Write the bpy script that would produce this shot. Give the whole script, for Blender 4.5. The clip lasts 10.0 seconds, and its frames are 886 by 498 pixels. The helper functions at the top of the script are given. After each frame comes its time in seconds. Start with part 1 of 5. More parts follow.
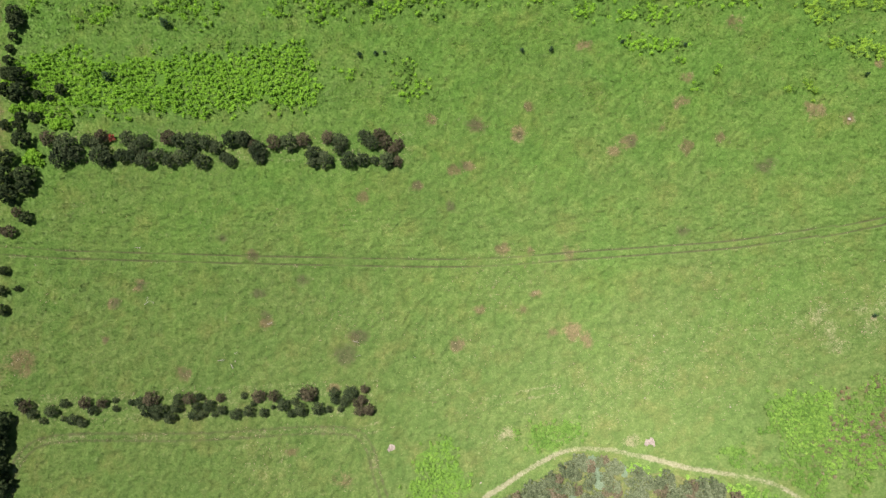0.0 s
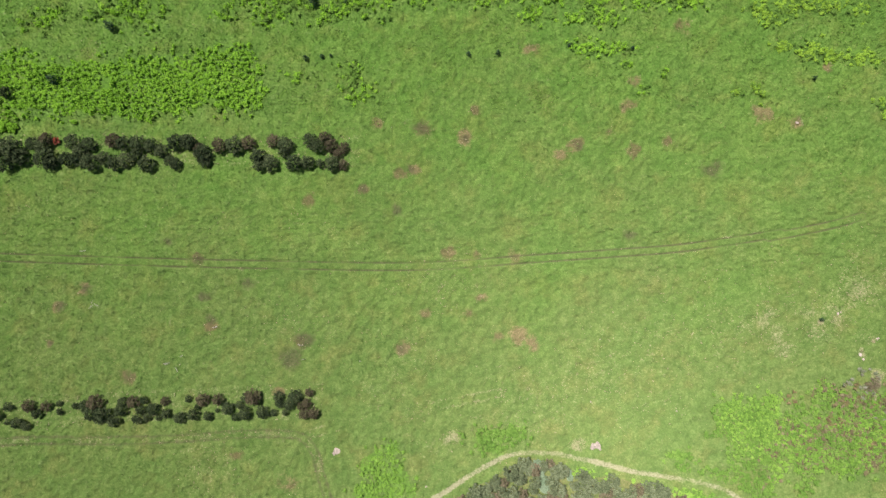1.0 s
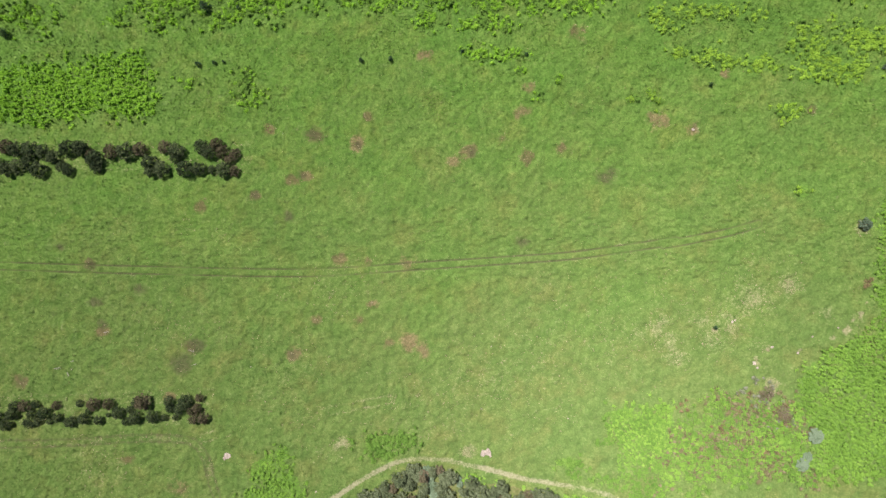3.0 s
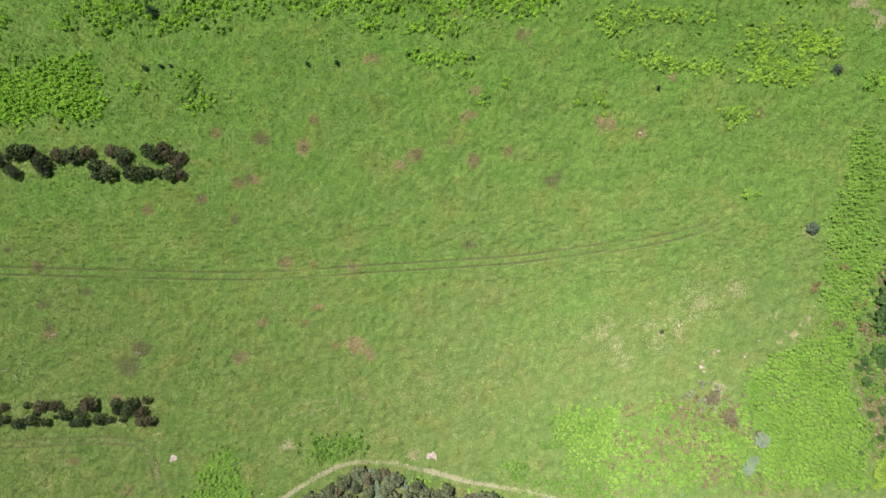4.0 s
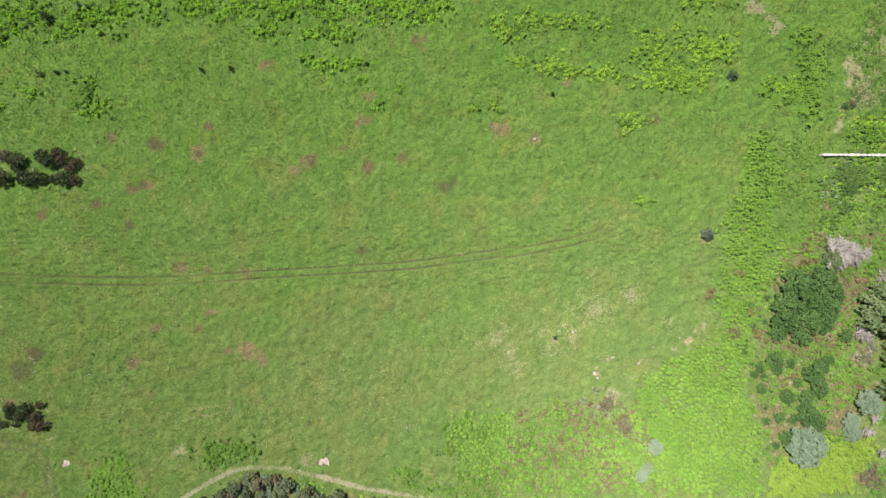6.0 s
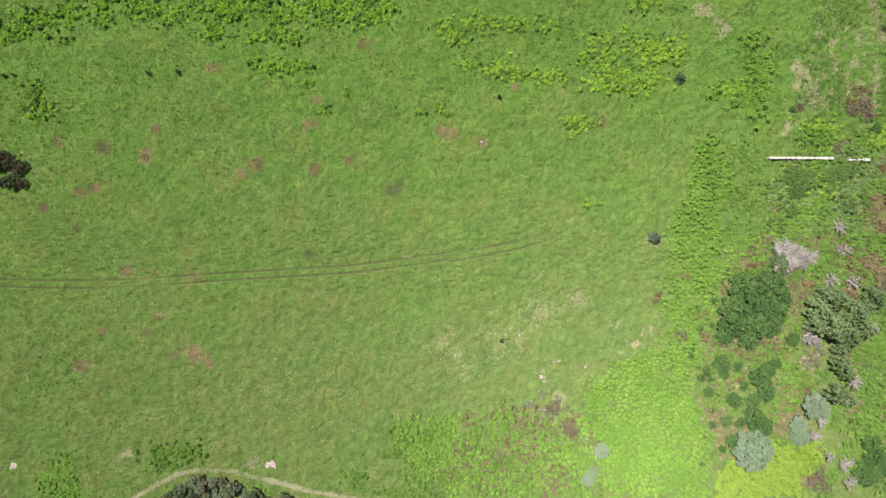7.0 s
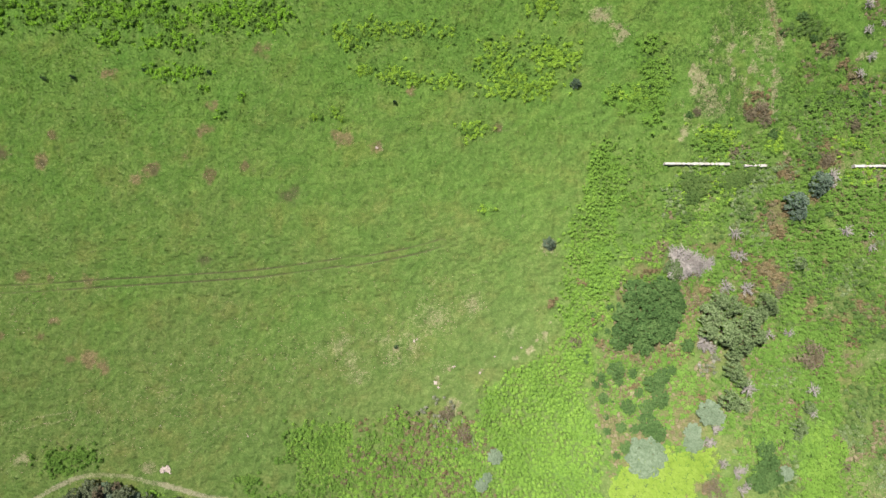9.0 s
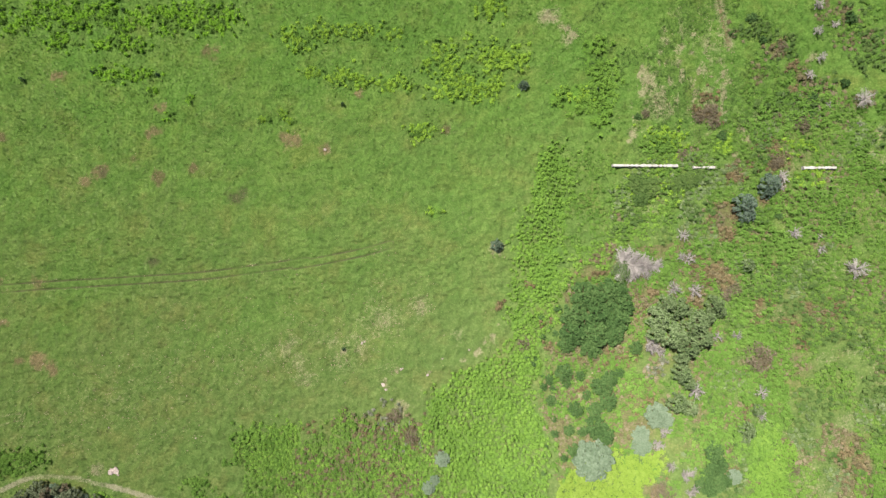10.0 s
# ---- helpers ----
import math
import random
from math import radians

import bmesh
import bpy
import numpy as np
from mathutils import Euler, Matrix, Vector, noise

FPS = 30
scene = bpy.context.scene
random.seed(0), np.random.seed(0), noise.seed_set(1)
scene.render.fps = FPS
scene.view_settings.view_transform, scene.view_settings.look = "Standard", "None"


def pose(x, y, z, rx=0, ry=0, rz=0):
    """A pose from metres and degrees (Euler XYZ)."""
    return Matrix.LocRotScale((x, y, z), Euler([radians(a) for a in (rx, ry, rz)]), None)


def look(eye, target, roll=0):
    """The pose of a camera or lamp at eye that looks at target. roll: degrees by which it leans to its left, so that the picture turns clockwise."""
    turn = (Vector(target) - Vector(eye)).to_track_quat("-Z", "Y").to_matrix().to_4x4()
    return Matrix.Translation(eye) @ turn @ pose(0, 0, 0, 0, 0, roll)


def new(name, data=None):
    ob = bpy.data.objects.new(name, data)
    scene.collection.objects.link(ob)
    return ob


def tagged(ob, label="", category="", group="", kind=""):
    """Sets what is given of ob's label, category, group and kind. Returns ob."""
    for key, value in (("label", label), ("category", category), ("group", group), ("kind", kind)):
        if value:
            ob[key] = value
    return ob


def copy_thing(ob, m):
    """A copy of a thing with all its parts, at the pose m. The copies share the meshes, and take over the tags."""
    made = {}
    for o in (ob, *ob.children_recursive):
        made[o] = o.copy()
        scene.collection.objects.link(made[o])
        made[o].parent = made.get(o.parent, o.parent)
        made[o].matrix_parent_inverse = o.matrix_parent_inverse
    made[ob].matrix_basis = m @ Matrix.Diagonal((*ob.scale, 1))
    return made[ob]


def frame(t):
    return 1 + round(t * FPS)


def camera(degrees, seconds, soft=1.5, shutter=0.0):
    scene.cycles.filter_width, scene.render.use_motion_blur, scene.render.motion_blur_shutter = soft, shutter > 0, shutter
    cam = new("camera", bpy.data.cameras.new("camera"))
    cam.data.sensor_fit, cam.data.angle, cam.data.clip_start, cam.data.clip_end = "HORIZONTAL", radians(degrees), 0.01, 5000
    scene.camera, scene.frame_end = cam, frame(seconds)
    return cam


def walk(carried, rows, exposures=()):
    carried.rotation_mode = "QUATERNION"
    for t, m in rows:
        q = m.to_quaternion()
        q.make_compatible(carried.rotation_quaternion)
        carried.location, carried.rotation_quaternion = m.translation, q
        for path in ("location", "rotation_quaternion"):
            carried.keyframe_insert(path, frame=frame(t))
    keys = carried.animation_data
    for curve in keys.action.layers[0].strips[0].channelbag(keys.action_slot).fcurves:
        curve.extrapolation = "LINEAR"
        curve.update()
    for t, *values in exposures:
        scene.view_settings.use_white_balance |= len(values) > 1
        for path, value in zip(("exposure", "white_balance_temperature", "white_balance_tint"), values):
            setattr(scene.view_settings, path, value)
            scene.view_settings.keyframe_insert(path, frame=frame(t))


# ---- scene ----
cam = camera(74.3, 10.0, 1.35)
# seconds, place in metres, turn in degrees: a drone flying level, looking straight down
ROWS = [
    (0, -3.38, -2.699, 117.059, 1.422, -1.648, -0.57),
    (0.5, 2.059, -2.399, 117.173, 1.417, -1.655, -0.528),
    (1, 7.549, -2.058, 117.331, 1.409, -1.631, -0.509),
    (1.5, 13.178, -1.622, 117.513, 1.332, -1.561, -0.433),
    (2, 18.975, -1.111, 117.641, 1.238, -1.417, -0.379),
    (2.5, 24.836, -0.546, 117.786, 1.107, -1.225, -0.32),
    (4, 42.524, 1.061, 118.324, 0.778, -0.611, -0.201),
    (4.5, 48.146, 1.306, 118.375, 0.819, -0.537, -0.176),
    (5, 53.665, 1.406, 118.434, 0.91, -0.484, -0.15),
    (5.5, 59.202, 1.55, 118.491, 0.977, -0.396, -0.117),
    (7, 75.981, 2.42, 118.576, 0.963, -0.135, -0.084),
    (7.5, 81.527, 2.852, 118.596, 0.906, -0.058, -0.037),
    (8, 87.017, 3.353, 118.592, 0.801, 0.01, -0.035),
    (8.5, 92.476, 3.825, 118.53, 0.72, 0.069, -0.032),
    (9, 98.01, 4.162, 118.463, 0.687, 0.18, -0.027),
    (9.5, 103.603, 4.313, 118.372, 0.701, 0.326, -0.038),
    (10, 109.249, 4.358, 118.27, 0.79, 0.496, -0.013),
]
walk(cam, [(t, pose(x, y, z, rx, ry, rz)) for t, x, y, z, rx, ry, rz in ROWS])

# ---- world, sun and exposure ----
SUN_WAY = Vector((0.305, -0.317, -0.899)).normalized()
w = bpy.data.worlds.new("sky")
scene.world = w
w.use_nodes = True
sky = w.node_tree.nodes.new("ShaderNodeTexSky")
sky.sky_type, sky.sun_disc = "NISHITA", False
sky.sun_elevation, sky.sun_rotation = math.asin(-SUN_WAY.z), math.atan2(-SUN_WAY.x, -SUN_WAY.y)
w.node_tree.links.new(sky.outputs[0], w.node_tree.nodes["Background"].inputs[0])
w.node_tree.nodes["Background"].inputs[1].default_value = 0.05
sun = new("sun", bpy.data.lights.new("sun", "SUN"))
sun.data.energy, sun.data.angle, sun.data.color = 5.0, radians(0.53), (1.0, 0.955, 0.88)
sun.matrix_world = look(-SUN_WAY * 300, (0, 0, 0))
scene.view_settings.exposure = 0.79


# ---- materials ----
def tree_of(name):
    m = bpy.data.materials.new(name)
    m.use_nodes = True
    nt = m.node_tree
    nt.nodes.clear()
    return m, nt, nt.nodes.new, nt.links.new


def tint(c):
    """Foliage tones are warmer and greyer than pure green."""
    return (c[0] * 1.10, c[1], c[2] * 1.35 + 0.004)


def ramp(nt, source, stops):
    r = nt.nodes.new("ShaderNodeValToRGB")
    while len(r.color_ramp.elements) < len(stops):
        r.color_ramp.elements.new(0.5)
    for e, (p, c) in zip(r.color_ramp.elements, stops):
        e.position, e.color = p, (*c, 1)
    nt.links.new(source, r.inputs[0])
    return r.outputs[0]


def noise_of(nt, scale, detail=3.0, rough=0.55, coords=None):
    n = nt.nodes.new("ShaderNodeTexNoise")
    n.inputs["Scale"].default_value, n.inputs["Detail"].default_value, n.inputs["Roughness"].default_value = scale, detail, rough
    if coords:
        nt.links.new(coords, n.inputs["Vector"])
    return n.outputs[0]


def blend(nt, fac, a, b, mode="MIX"):
    m = nt.nodes.new("ShaderNodeMix")
    m.data_type, m.blend_type = "RGBA", mode
    for socket, v in ((m.inputs["Factor"], fac), (m.inputs["A"], a), (m.inputs["B"], b)):
        if isinstance(v, bpy.types.NodeSocket):
            nt.links.new(v, socket)
        elif isinstance(v, tuple):
            socket.default_value = (*v, 1)
        else:
            socket.default_value = v
    return m.outputs["Result"]


def maths(nt, op, a, b=0.0, clamp=False):
    m = nt.nodes.new("ShaderNodeMath")
    m.operation, m.use_clamp = op, clamp
    for socket, v in zip(m.inputs, (a, b)):
        if isinstance(v, bpy.types.NodeSocket):
            nt.links.new(v, socket)
        else:
            socket.default_value = v
    return m.outputs[0]


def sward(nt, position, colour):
    """The meadow's tone runs warmer towards the south, brighter and greener towards the north."""
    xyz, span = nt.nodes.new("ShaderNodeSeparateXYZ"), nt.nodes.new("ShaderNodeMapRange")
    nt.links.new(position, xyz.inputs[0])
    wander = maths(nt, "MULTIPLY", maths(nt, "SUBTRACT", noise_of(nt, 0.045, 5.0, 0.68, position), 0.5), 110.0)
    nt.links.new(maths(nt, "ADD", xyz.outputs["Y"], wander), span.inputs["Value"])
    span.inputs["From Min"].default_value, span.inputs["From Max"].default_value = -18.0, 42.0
    y_tone = ramp(nt, span.outputs["Result"], [(0.0, (1.09, 0.97, 1.02)), (1.0, (1.08, 1.16, 0.88))])
    colour = blend(nt, 1.0, colour, y_tone, "MULTIPLY")
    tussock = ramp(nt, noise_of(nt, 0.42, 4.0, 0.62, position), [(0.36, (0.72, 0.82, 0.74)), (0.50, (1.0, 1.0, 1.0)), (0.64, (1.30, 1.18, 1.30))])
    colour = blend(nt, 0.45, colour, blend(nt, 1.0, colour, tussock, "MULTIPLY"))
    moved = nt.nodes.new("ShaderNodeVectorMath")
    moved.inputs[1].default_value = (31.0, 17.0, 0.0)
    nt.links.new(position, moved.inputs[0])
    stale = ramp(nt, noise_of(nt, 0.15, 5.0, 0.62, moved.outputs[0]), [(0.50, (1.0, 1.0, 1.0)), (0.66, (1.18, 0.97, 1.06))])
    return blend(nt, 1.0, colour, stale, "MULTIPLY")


def hotspot_gloss(nt, shader, colour, amount):
    """Imitates the bright spot round the point opposite the sun, where dense low plants hide their own shade: a wide
    and a narrow gloss lobe, their normal fixed towards the sun, added to the plain scatter."""
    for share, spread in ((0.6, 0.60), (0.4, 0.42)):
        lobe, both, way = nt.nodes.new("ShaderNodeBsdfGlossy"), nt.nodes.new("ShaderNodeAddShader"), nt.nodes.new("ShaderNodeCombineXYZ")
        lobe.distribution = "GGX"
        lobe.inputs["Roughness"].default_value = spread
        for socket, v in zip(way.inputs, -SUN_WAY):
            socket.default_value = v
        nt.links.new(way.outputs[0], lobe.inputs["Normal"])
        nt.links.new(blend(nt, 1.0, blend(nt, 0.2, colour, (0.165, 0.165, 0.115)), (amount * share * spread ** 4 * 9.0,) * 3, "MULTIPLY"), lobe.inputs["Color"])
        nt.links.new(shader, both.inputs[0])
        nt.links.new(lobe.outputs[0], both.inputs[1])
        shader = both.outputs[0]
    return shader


def leaf_material(name, dark, mid, light, through_light=0.25, patch=0.25, worn=None, rough=1.0, meadow=False, by_leaf=0.55, surge=0.17):
    """Leaves, needles or blades: three tones by leaf, slow drifts of tone over the ground, light passing through."""
    m, nt, node, link = tree_of(name)
    geo, tc = node("ShaderNodeNewGeometry"), node("ShaderNodeTexCoord")
    info = node("ShaderNodeObjectInfo")
    tone = maths(nt, "ADD", maths(nt, "MULTIPLY", geo.outputs["Random Per Island"], by_leaf),
                 maths(nt, "MULTIPLY", noise_of(nt, patch, 4.0, 0.6, geo.outputs["Position"]), 1.3 - by_leaf))
    tone = maths(nt, "ADD", tone, maths(nt, "MULTIPLY", maths(nt, "SUBTRACT", info.outputs["Random"], 0.5), 0.22))
    colour = ramp(nt, tone, [(0.25, tint(dark)), (0.62, tint(mid)), (0.98, tint(light))])
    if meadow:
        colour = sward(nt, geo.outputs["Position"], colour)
    if worn:
        speck = maths(nt, "GREATER_THAN", maths(nt, "ADD", geo.outputs["Random Per Island"], maths(nt, "MULTIPLY", noise_of(nt, 0.5, 2.0, 0.5, geo.outputs["Position"]), 0.4)), worn[1])
        colour = blend(nt, speck, colour, worn[0])
    d, tr, mix, out = node("ShaderNodeBsdfDiffuse"), node("ShaderNodeBsdfTranslucent"), node("ShaderNodeMixShader"), node("ShaderNodeOutputMaterial")
    d.inputs["Roughness"].default_value = rough
    link(colour, d.inputs["Color"])
    link(blend(nt, 0.5, colour, (0.9, 0.95, 0.4), "MULTIPLY"), tr.inputs["Color"])
    mix.inputs[0].default_value = through_light
    link(d.outputs[0], mix.inputs[1])
    link(tr.outputs[0], mix.inputs[2])
    # bright spot opposite the sun, put into the leaf material as gloss
    link(hotspot_gloss(nt, mix.outputs[0], colour, surge), out.inputs["Surface"])
    return m


def solid_material(name, dark, light, scale, rough=0.9, bump=0.4, spots=None):
    """Bark, wood, rock or concrete: two tones at two scales, with relief."""
    m, nt, node, link = tree_of(name)
    geo = node("ShaderNodeNewGeometry")
    a = noise_of(nt, scale, 5.0, 0.65, geo.outputs["Position"])
    b = noise_of(nt, scale * 0.15, 3.0, 0.5, geo.outputs["Position"])
    colour = ramp(nt, maths(nt, "ADD", maths(nt, "MULTIPLY", a, 0.6), maths(nt, "MULTIPLY", b, 0.4)), [(0.36, dark), (0.64, light)])
    if spots:
        colour = blend(nt, ramp(nt, noise_of(nt, spots[1], 4.0, 0.6, geo.outputs["Position"]), [(0.55, (0, 0, 0)), (0.68, (1, 1, 1))]), colour, spots[0])
    p, out, bm_ = node("ShaderNodeBsdfPrincipled"), node("ShaderNodeOutputMaterial"), node("ShaderNodeBump")
    p.inputs["Roughness"].default_value = rough
    p.inputs["Specular IOR Level"].default_value = 0.2
    bm_.inputs["Strength"].default_value, bm_.inputs["Distance"].default_value = bump, 0.05
    link(a, bm_.inputs["Height"])
    link(bm_.outputs[0], p.inputs["Normal"])
    link(colour, p.inputs["Base Color"])
    link(p.outputs[0], out.inputs["Surface"])
    return m


def ground_material():
    m, nt, node, link = tree_of("meadow_ground")
    geo = node("ShaderNodeNewGeometry")
    pos = geo.outputs["Position"]

    def cover(name):
        a = node("ShaderNodeAttribute")
        a.attribute_name = name
        s = node("ShaderNodeSeparateColor")
        link(a.outputs["Color"], s.inputs[0])
        return s.outputs

    first, second = cover("soil"), cover("growth")
    fine, mid, slow = noise_of(nt, 2.6, 5.0, 0.7, pos), noise_of(nt, 0.55, 4.0, 0.6, pos), noise_of(nt, 0.07, 3.0, 0.55, pos)
    grass = ramp(nt, maths(nt, "ADD", maths(nt, "MULTIPLY", fine, 0.7), maths(nt, "MULTIPLY", mid, 0.3)),
                 [(0.30, (0.026, 0.058, 0.011)), (0.50, (0.056, 0.108, 0.022)), (0.70, (0.104, 0.166, 0.046))])
    grass = blend(nt, ramp(nt, slow, [(0.38, (0, 0, 0)), (0.66, (1, 1, 1))]), grass, blend(nt, 1.0, grass, (1.18, 1.04, 1.15), "MULTIPLY"))
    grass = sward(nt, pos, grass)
    soil = ramp(nt, fine, [(0.3, (0.072, 0.056, 0.028)), (0.55, (0.136, 0.100, 0.052)), (0.75, (0.235, 0.175, 0.098))])
    soil = blend(nt, ramp(nt, noise_of(nt, 0.16, 2.0, 0.5, pos), [(0.40, (0, 0, 0)), (0.60, (1, 1, 1))]), soil, blend(nt, 1.0, soil, (0.62, 0.66, 0.60), "MULTIPLY"))
    # trodden soil, its tone deepened for the shade inside the ruts
    rut = ramp(nt, fine, [(0.3, (0.026, 0.030, 0.012)), (0.7, (0.072, 0.068, 0.034))])
    straw = ramp(nt, fine, [(0.3, (0.125, 0.115, 0.060)), (0.55, (0.205, 0.182, 0.110)), (0.75, (0.30, 0.265, 0.18))])
    litter = ramp(nt, fine, [(0.3, (0.048, 0.046, 0.018)), (0.55, (0.098, 0.088, 0.038)), (0.75, (0.160, 0.142, 0.074))])
    gravel = ramp(nt, fine, [(0.3, (0.15, 0.138, 0.085)), (0.6, (0.225, 0.200, 0.138)), (0.8, (0.31, 0.275, 0.21))])
    lush = ramp(nt, fine, [(0.3, (0.034, 0.085, 0.010)), (0.7, (0.092, 0.185, 0.022))])

    def broken(mask, strength=1.0):
        edge = maths(nt, "MULTIPLY", maths(nt, "SUBTRACT", maths(nt, "ADD", maths(nt, "MULTIPLY", fine, 0.7), maths(nt, "MULTIPLY", mid, 0.5)), 0.6), 1.6)
        k = maths(nt, "ADD", mask, maths(nt, "MULTIPLY", edge, 1.0))
        k = maths(nt, "MULTIPLY", k, maths(nt, "GREATER_THAN", mask, 0.02))
        return maths(nt, "MULTIPLY", ramp(nt, k, [(0.24, (0, 0, 0)), (0.75, (1, 1, 1))]), strength)

    flecks = ramp(nt, noise_of(nt, 1.5, 6.0, 0.75, pos), [(0.57, (0, 0, 0)), (0.70, (1, 1, 1))])
    grass = blend(nt, maths(nt, "MULTIPLY", flecks, ramp(nt, noise_of(nt, 0.11, 3.0, 0.6, pos), [(0.42, (0.03, 0.03, 0.03)), (0.66, (0.5, 0.5, 0.5))])), grass, straw)
    colour = blend(nt, broken(second[0]), grass, lush)
    colour = blend(nt, broken(first[1], 0.75), colour, straw)
    colour = blend(nt, broken(second[1], 0.85), colour, litter)
    colour = blend(nt, broken(first[0], 0.84), colour, soil)
    colour = blend(nt, broken(second[2], 0.8), colour, rut)
    colour = blend(nt, broken(first[2], 0.74), colour, gravel)
    d, out, bm_ = node("ShaderNodeBsdfDiffuse"), node("ShaderNodeOutputMaterial"), node("ShaderNodeBump")
    d.inputs["Roughness"].default_value = 0.3
    bm_.inputs["Strength"].default_value, bm_.inputs["Distance"].default_value = 1.0, 0.45
    link(fine, bm_.inputs["Height"])
    link(bm_.outputs[0], d.inputs["Normal"])
    link(colour, d.inputs["Color"])
    # the same put-in bright spot, stronger on the ground
    link(hotspot_gloss(nt, d.outputs[0], colour, 0.36), out.inputs["Surface"])
    return m


GROUND = ground_material()
GRASS = leaf_material("grass_blades", (0.041, 0.093, 0.011), (0.070, 0.150, 0.020), (0.134, 0.220, 0.051), 0.34, 0.12, ((0.27, 0.25, 0.12), 1.19), 1.0, True, 0.3)
STRAW = leaf_material("dry_stalks", (0.12, 0.118, 0.045), (0.200, 0.190, 0.080), (0.30, 0.285, 0.14), 0.1, 0.3)
WEED = leaf_material("weed_leaves", (0.090, 0.213, 0.010), (0.152, 0.331, 0.018), (0.224, 0.409, 0.033), 0.3, 0.2, by_leaf=0.38)
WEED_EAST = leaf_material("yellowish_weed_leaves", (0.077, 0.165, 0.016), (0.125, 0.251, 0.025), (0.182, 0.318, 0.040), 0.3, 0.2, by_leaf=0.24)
WEED_BRIGHT = leaf_material("yellow_green_weed_leaves", (0.112, 0.215, 0.015), (0.180, 0.328, 0.024), (0.250, 0.405, 0.040), 0.3, 0.2, by_leaf=0.3)
WEED_SOFT = leaf_material("soft_green_weed_leaves", (0.063, 0.142, 0.015), (0.103, 0.215, 0.024), (0.152, 0.275, 0.040), 0.3, 0.2, by_leaf=0.3)
WEED_MID = leaf_material("mid_green_weed_leaves", (0.050, 0.117, 0.012), (0.086, 0.183, 0.019), (0.137, 0.242, 0.034), 0.28, 0.25, by_leaf=0.38)
WEED_GREEN = leaf_material("green_weed_leaves", (0.036, 0.079, 0.013), (0.065, 0.126, 0.020), (0.108, 0.176, 0.034), 0.25, 0.2, by_leaf=0.38)
WEED_YELLOW = leaf_material("yellow_weed_leaves", (0.106, 0.190, 0.016), (0.150, 0.253, 0.022), (0.194, 0.297, 0.038), 0.3, 0.2, by_leaf=0.38)
WEED_BROWN = leaf_material("withered_leaves", (0.058, 0.058, 0.018), (0.108, 0.103, 0.036), (0.175, 0.165, 0.072), 0.15, 0.35)
WEED_GREY = leaf_material("greyish_weed_leaves", (0.056, 0.096, 0.024), (0.100, 0.156, 0.043), (0.158, 0.220, 0.074), 0.2, 0.3)
WEED_RUST = leaf_material("rusty_withered_leaves", (0.060, 0.053, 0.016), (0.112, 0.095, 0.031), (0.172, 0.148, 0.058), 0.1, 0.35)
FLOWERING = leaf_material("pale_flowering_weeds", (0.061, 0.086, 0.029), (0.130, 0.151, 0.072), (0.238, 0.245, 0.158), 0.2, 0.5, by_leaf=0.38)
PINE = leaf_material("dark_needles", (0.007, 0.014, 0.004), (0.028, 0.045, 0.012), (0.080, 0.106, 0.034), 0.05, 0.8, None, 0.3, surge=0.08)
PINE_BROWN = leaf_material("browned_needles", (0.014, 0.015, 0.005), (0.048, 0.048, 0.017), (0.110, 0.098, 0.044), 0.05, 0.8, None, 0.3, surge=0.08)
PINE_OLIVE = leaf_material("olive_needles", (0.030, 0.044, 0.014), (0.070, 0.096, 0.034), (0.132, 0.164, 0.070), 0.1, 0.6, None, 0.3)
PINE_RUST = leaf_material("rusty_needles", (0.038, 0.038, 0.014), (0.084, 0.078, 0.032), (0.148, 0.132, 0.064), 0.1, 0.6, None, 0.3)
HEDGE = leaf_material("dark_hedge_leaves", (0.009, 0.018, 0.004), (0.026, 0.044, 0.010), (0.060, 0.086, 0.023), 0.1, 0.4, None, 0.3, surge=0.08)
SPRUCE = leaf_material("young_spruce_needles", (0.010, 0.030, 0.007), (0.024, 0.058, 0.016), (0.056, 0.104, 0.034), 0.1, 0.5)
BLUE = leaf_material("blue_green_needles", (0.029, 0.056, 0.023), (0.068, 0.112, 0.054), (0.138, 0.195, 0.104), 0.1, 0.6, None, 0.3)
BLUE_DARK = leaf_material("dark_blue_green_needles", (0.020, 0.040, 0.014), (0.048, 0.082, 0.034), (0.100, 0.145, 0.070), 0.1, 0.6, None, 0.3)
SAGE = leaf_material("grey_green_needles", (0.042, 0.073, 0.018), (0.092, 0.149, 0.041), (0.167, 0.235, 0.081), 0.1, 0.5, None, 0.3)
PALE = leaf_material("pale_grey_needles", (0.072, 0.118, 0.048), (0.112, 0.168, 0.076), (0.152, 0.215, 0.106), 0.1, 0.4, None, 0.6)
THICKET = leaf_material("deep_green_leaves", (0.022, 0.058, 0.009), (0.046, 0.104, 0.018), (0.082, 0.152, 0.032), 0.2, 0.4, None, 0.4)
TWIG = leaf_material("brown_twigs", (0.050, 0.048, 0.018), (0.095, 0.088, 0.037), (0.156, 0.144, 0.070), 0.05, 0.4)
RED = leaf_material("red_blossom", (0.14, 0.035, 0.015), (0.26, 0.070, 0.030), (0.34, 0.120, 0.060), 0.2, 0.5)
BARK = solid_material("bark", (0.045, 0.032, 0.022), (0.115, 0.085, 0.060), 6.0)
DEADWOOD = solid_material("weathered_wood", (0.169, 0.151, 0.135), (0.446, 0.405, 0.371), 4.0)
ROCKFACE = solid_material("pale_rock", (0.172, 0.138, 0.115), (0.414, 0.345, 0.301), 3.0, bump=0.7)
CONCRETE = solid_material("whitened_concrete", (0.312, 0.288, 0.250), (0.525, 0.500, 0.463), 2.2, bump=0.5, spots=((0.213, 0.163, 0.106), 1.1))

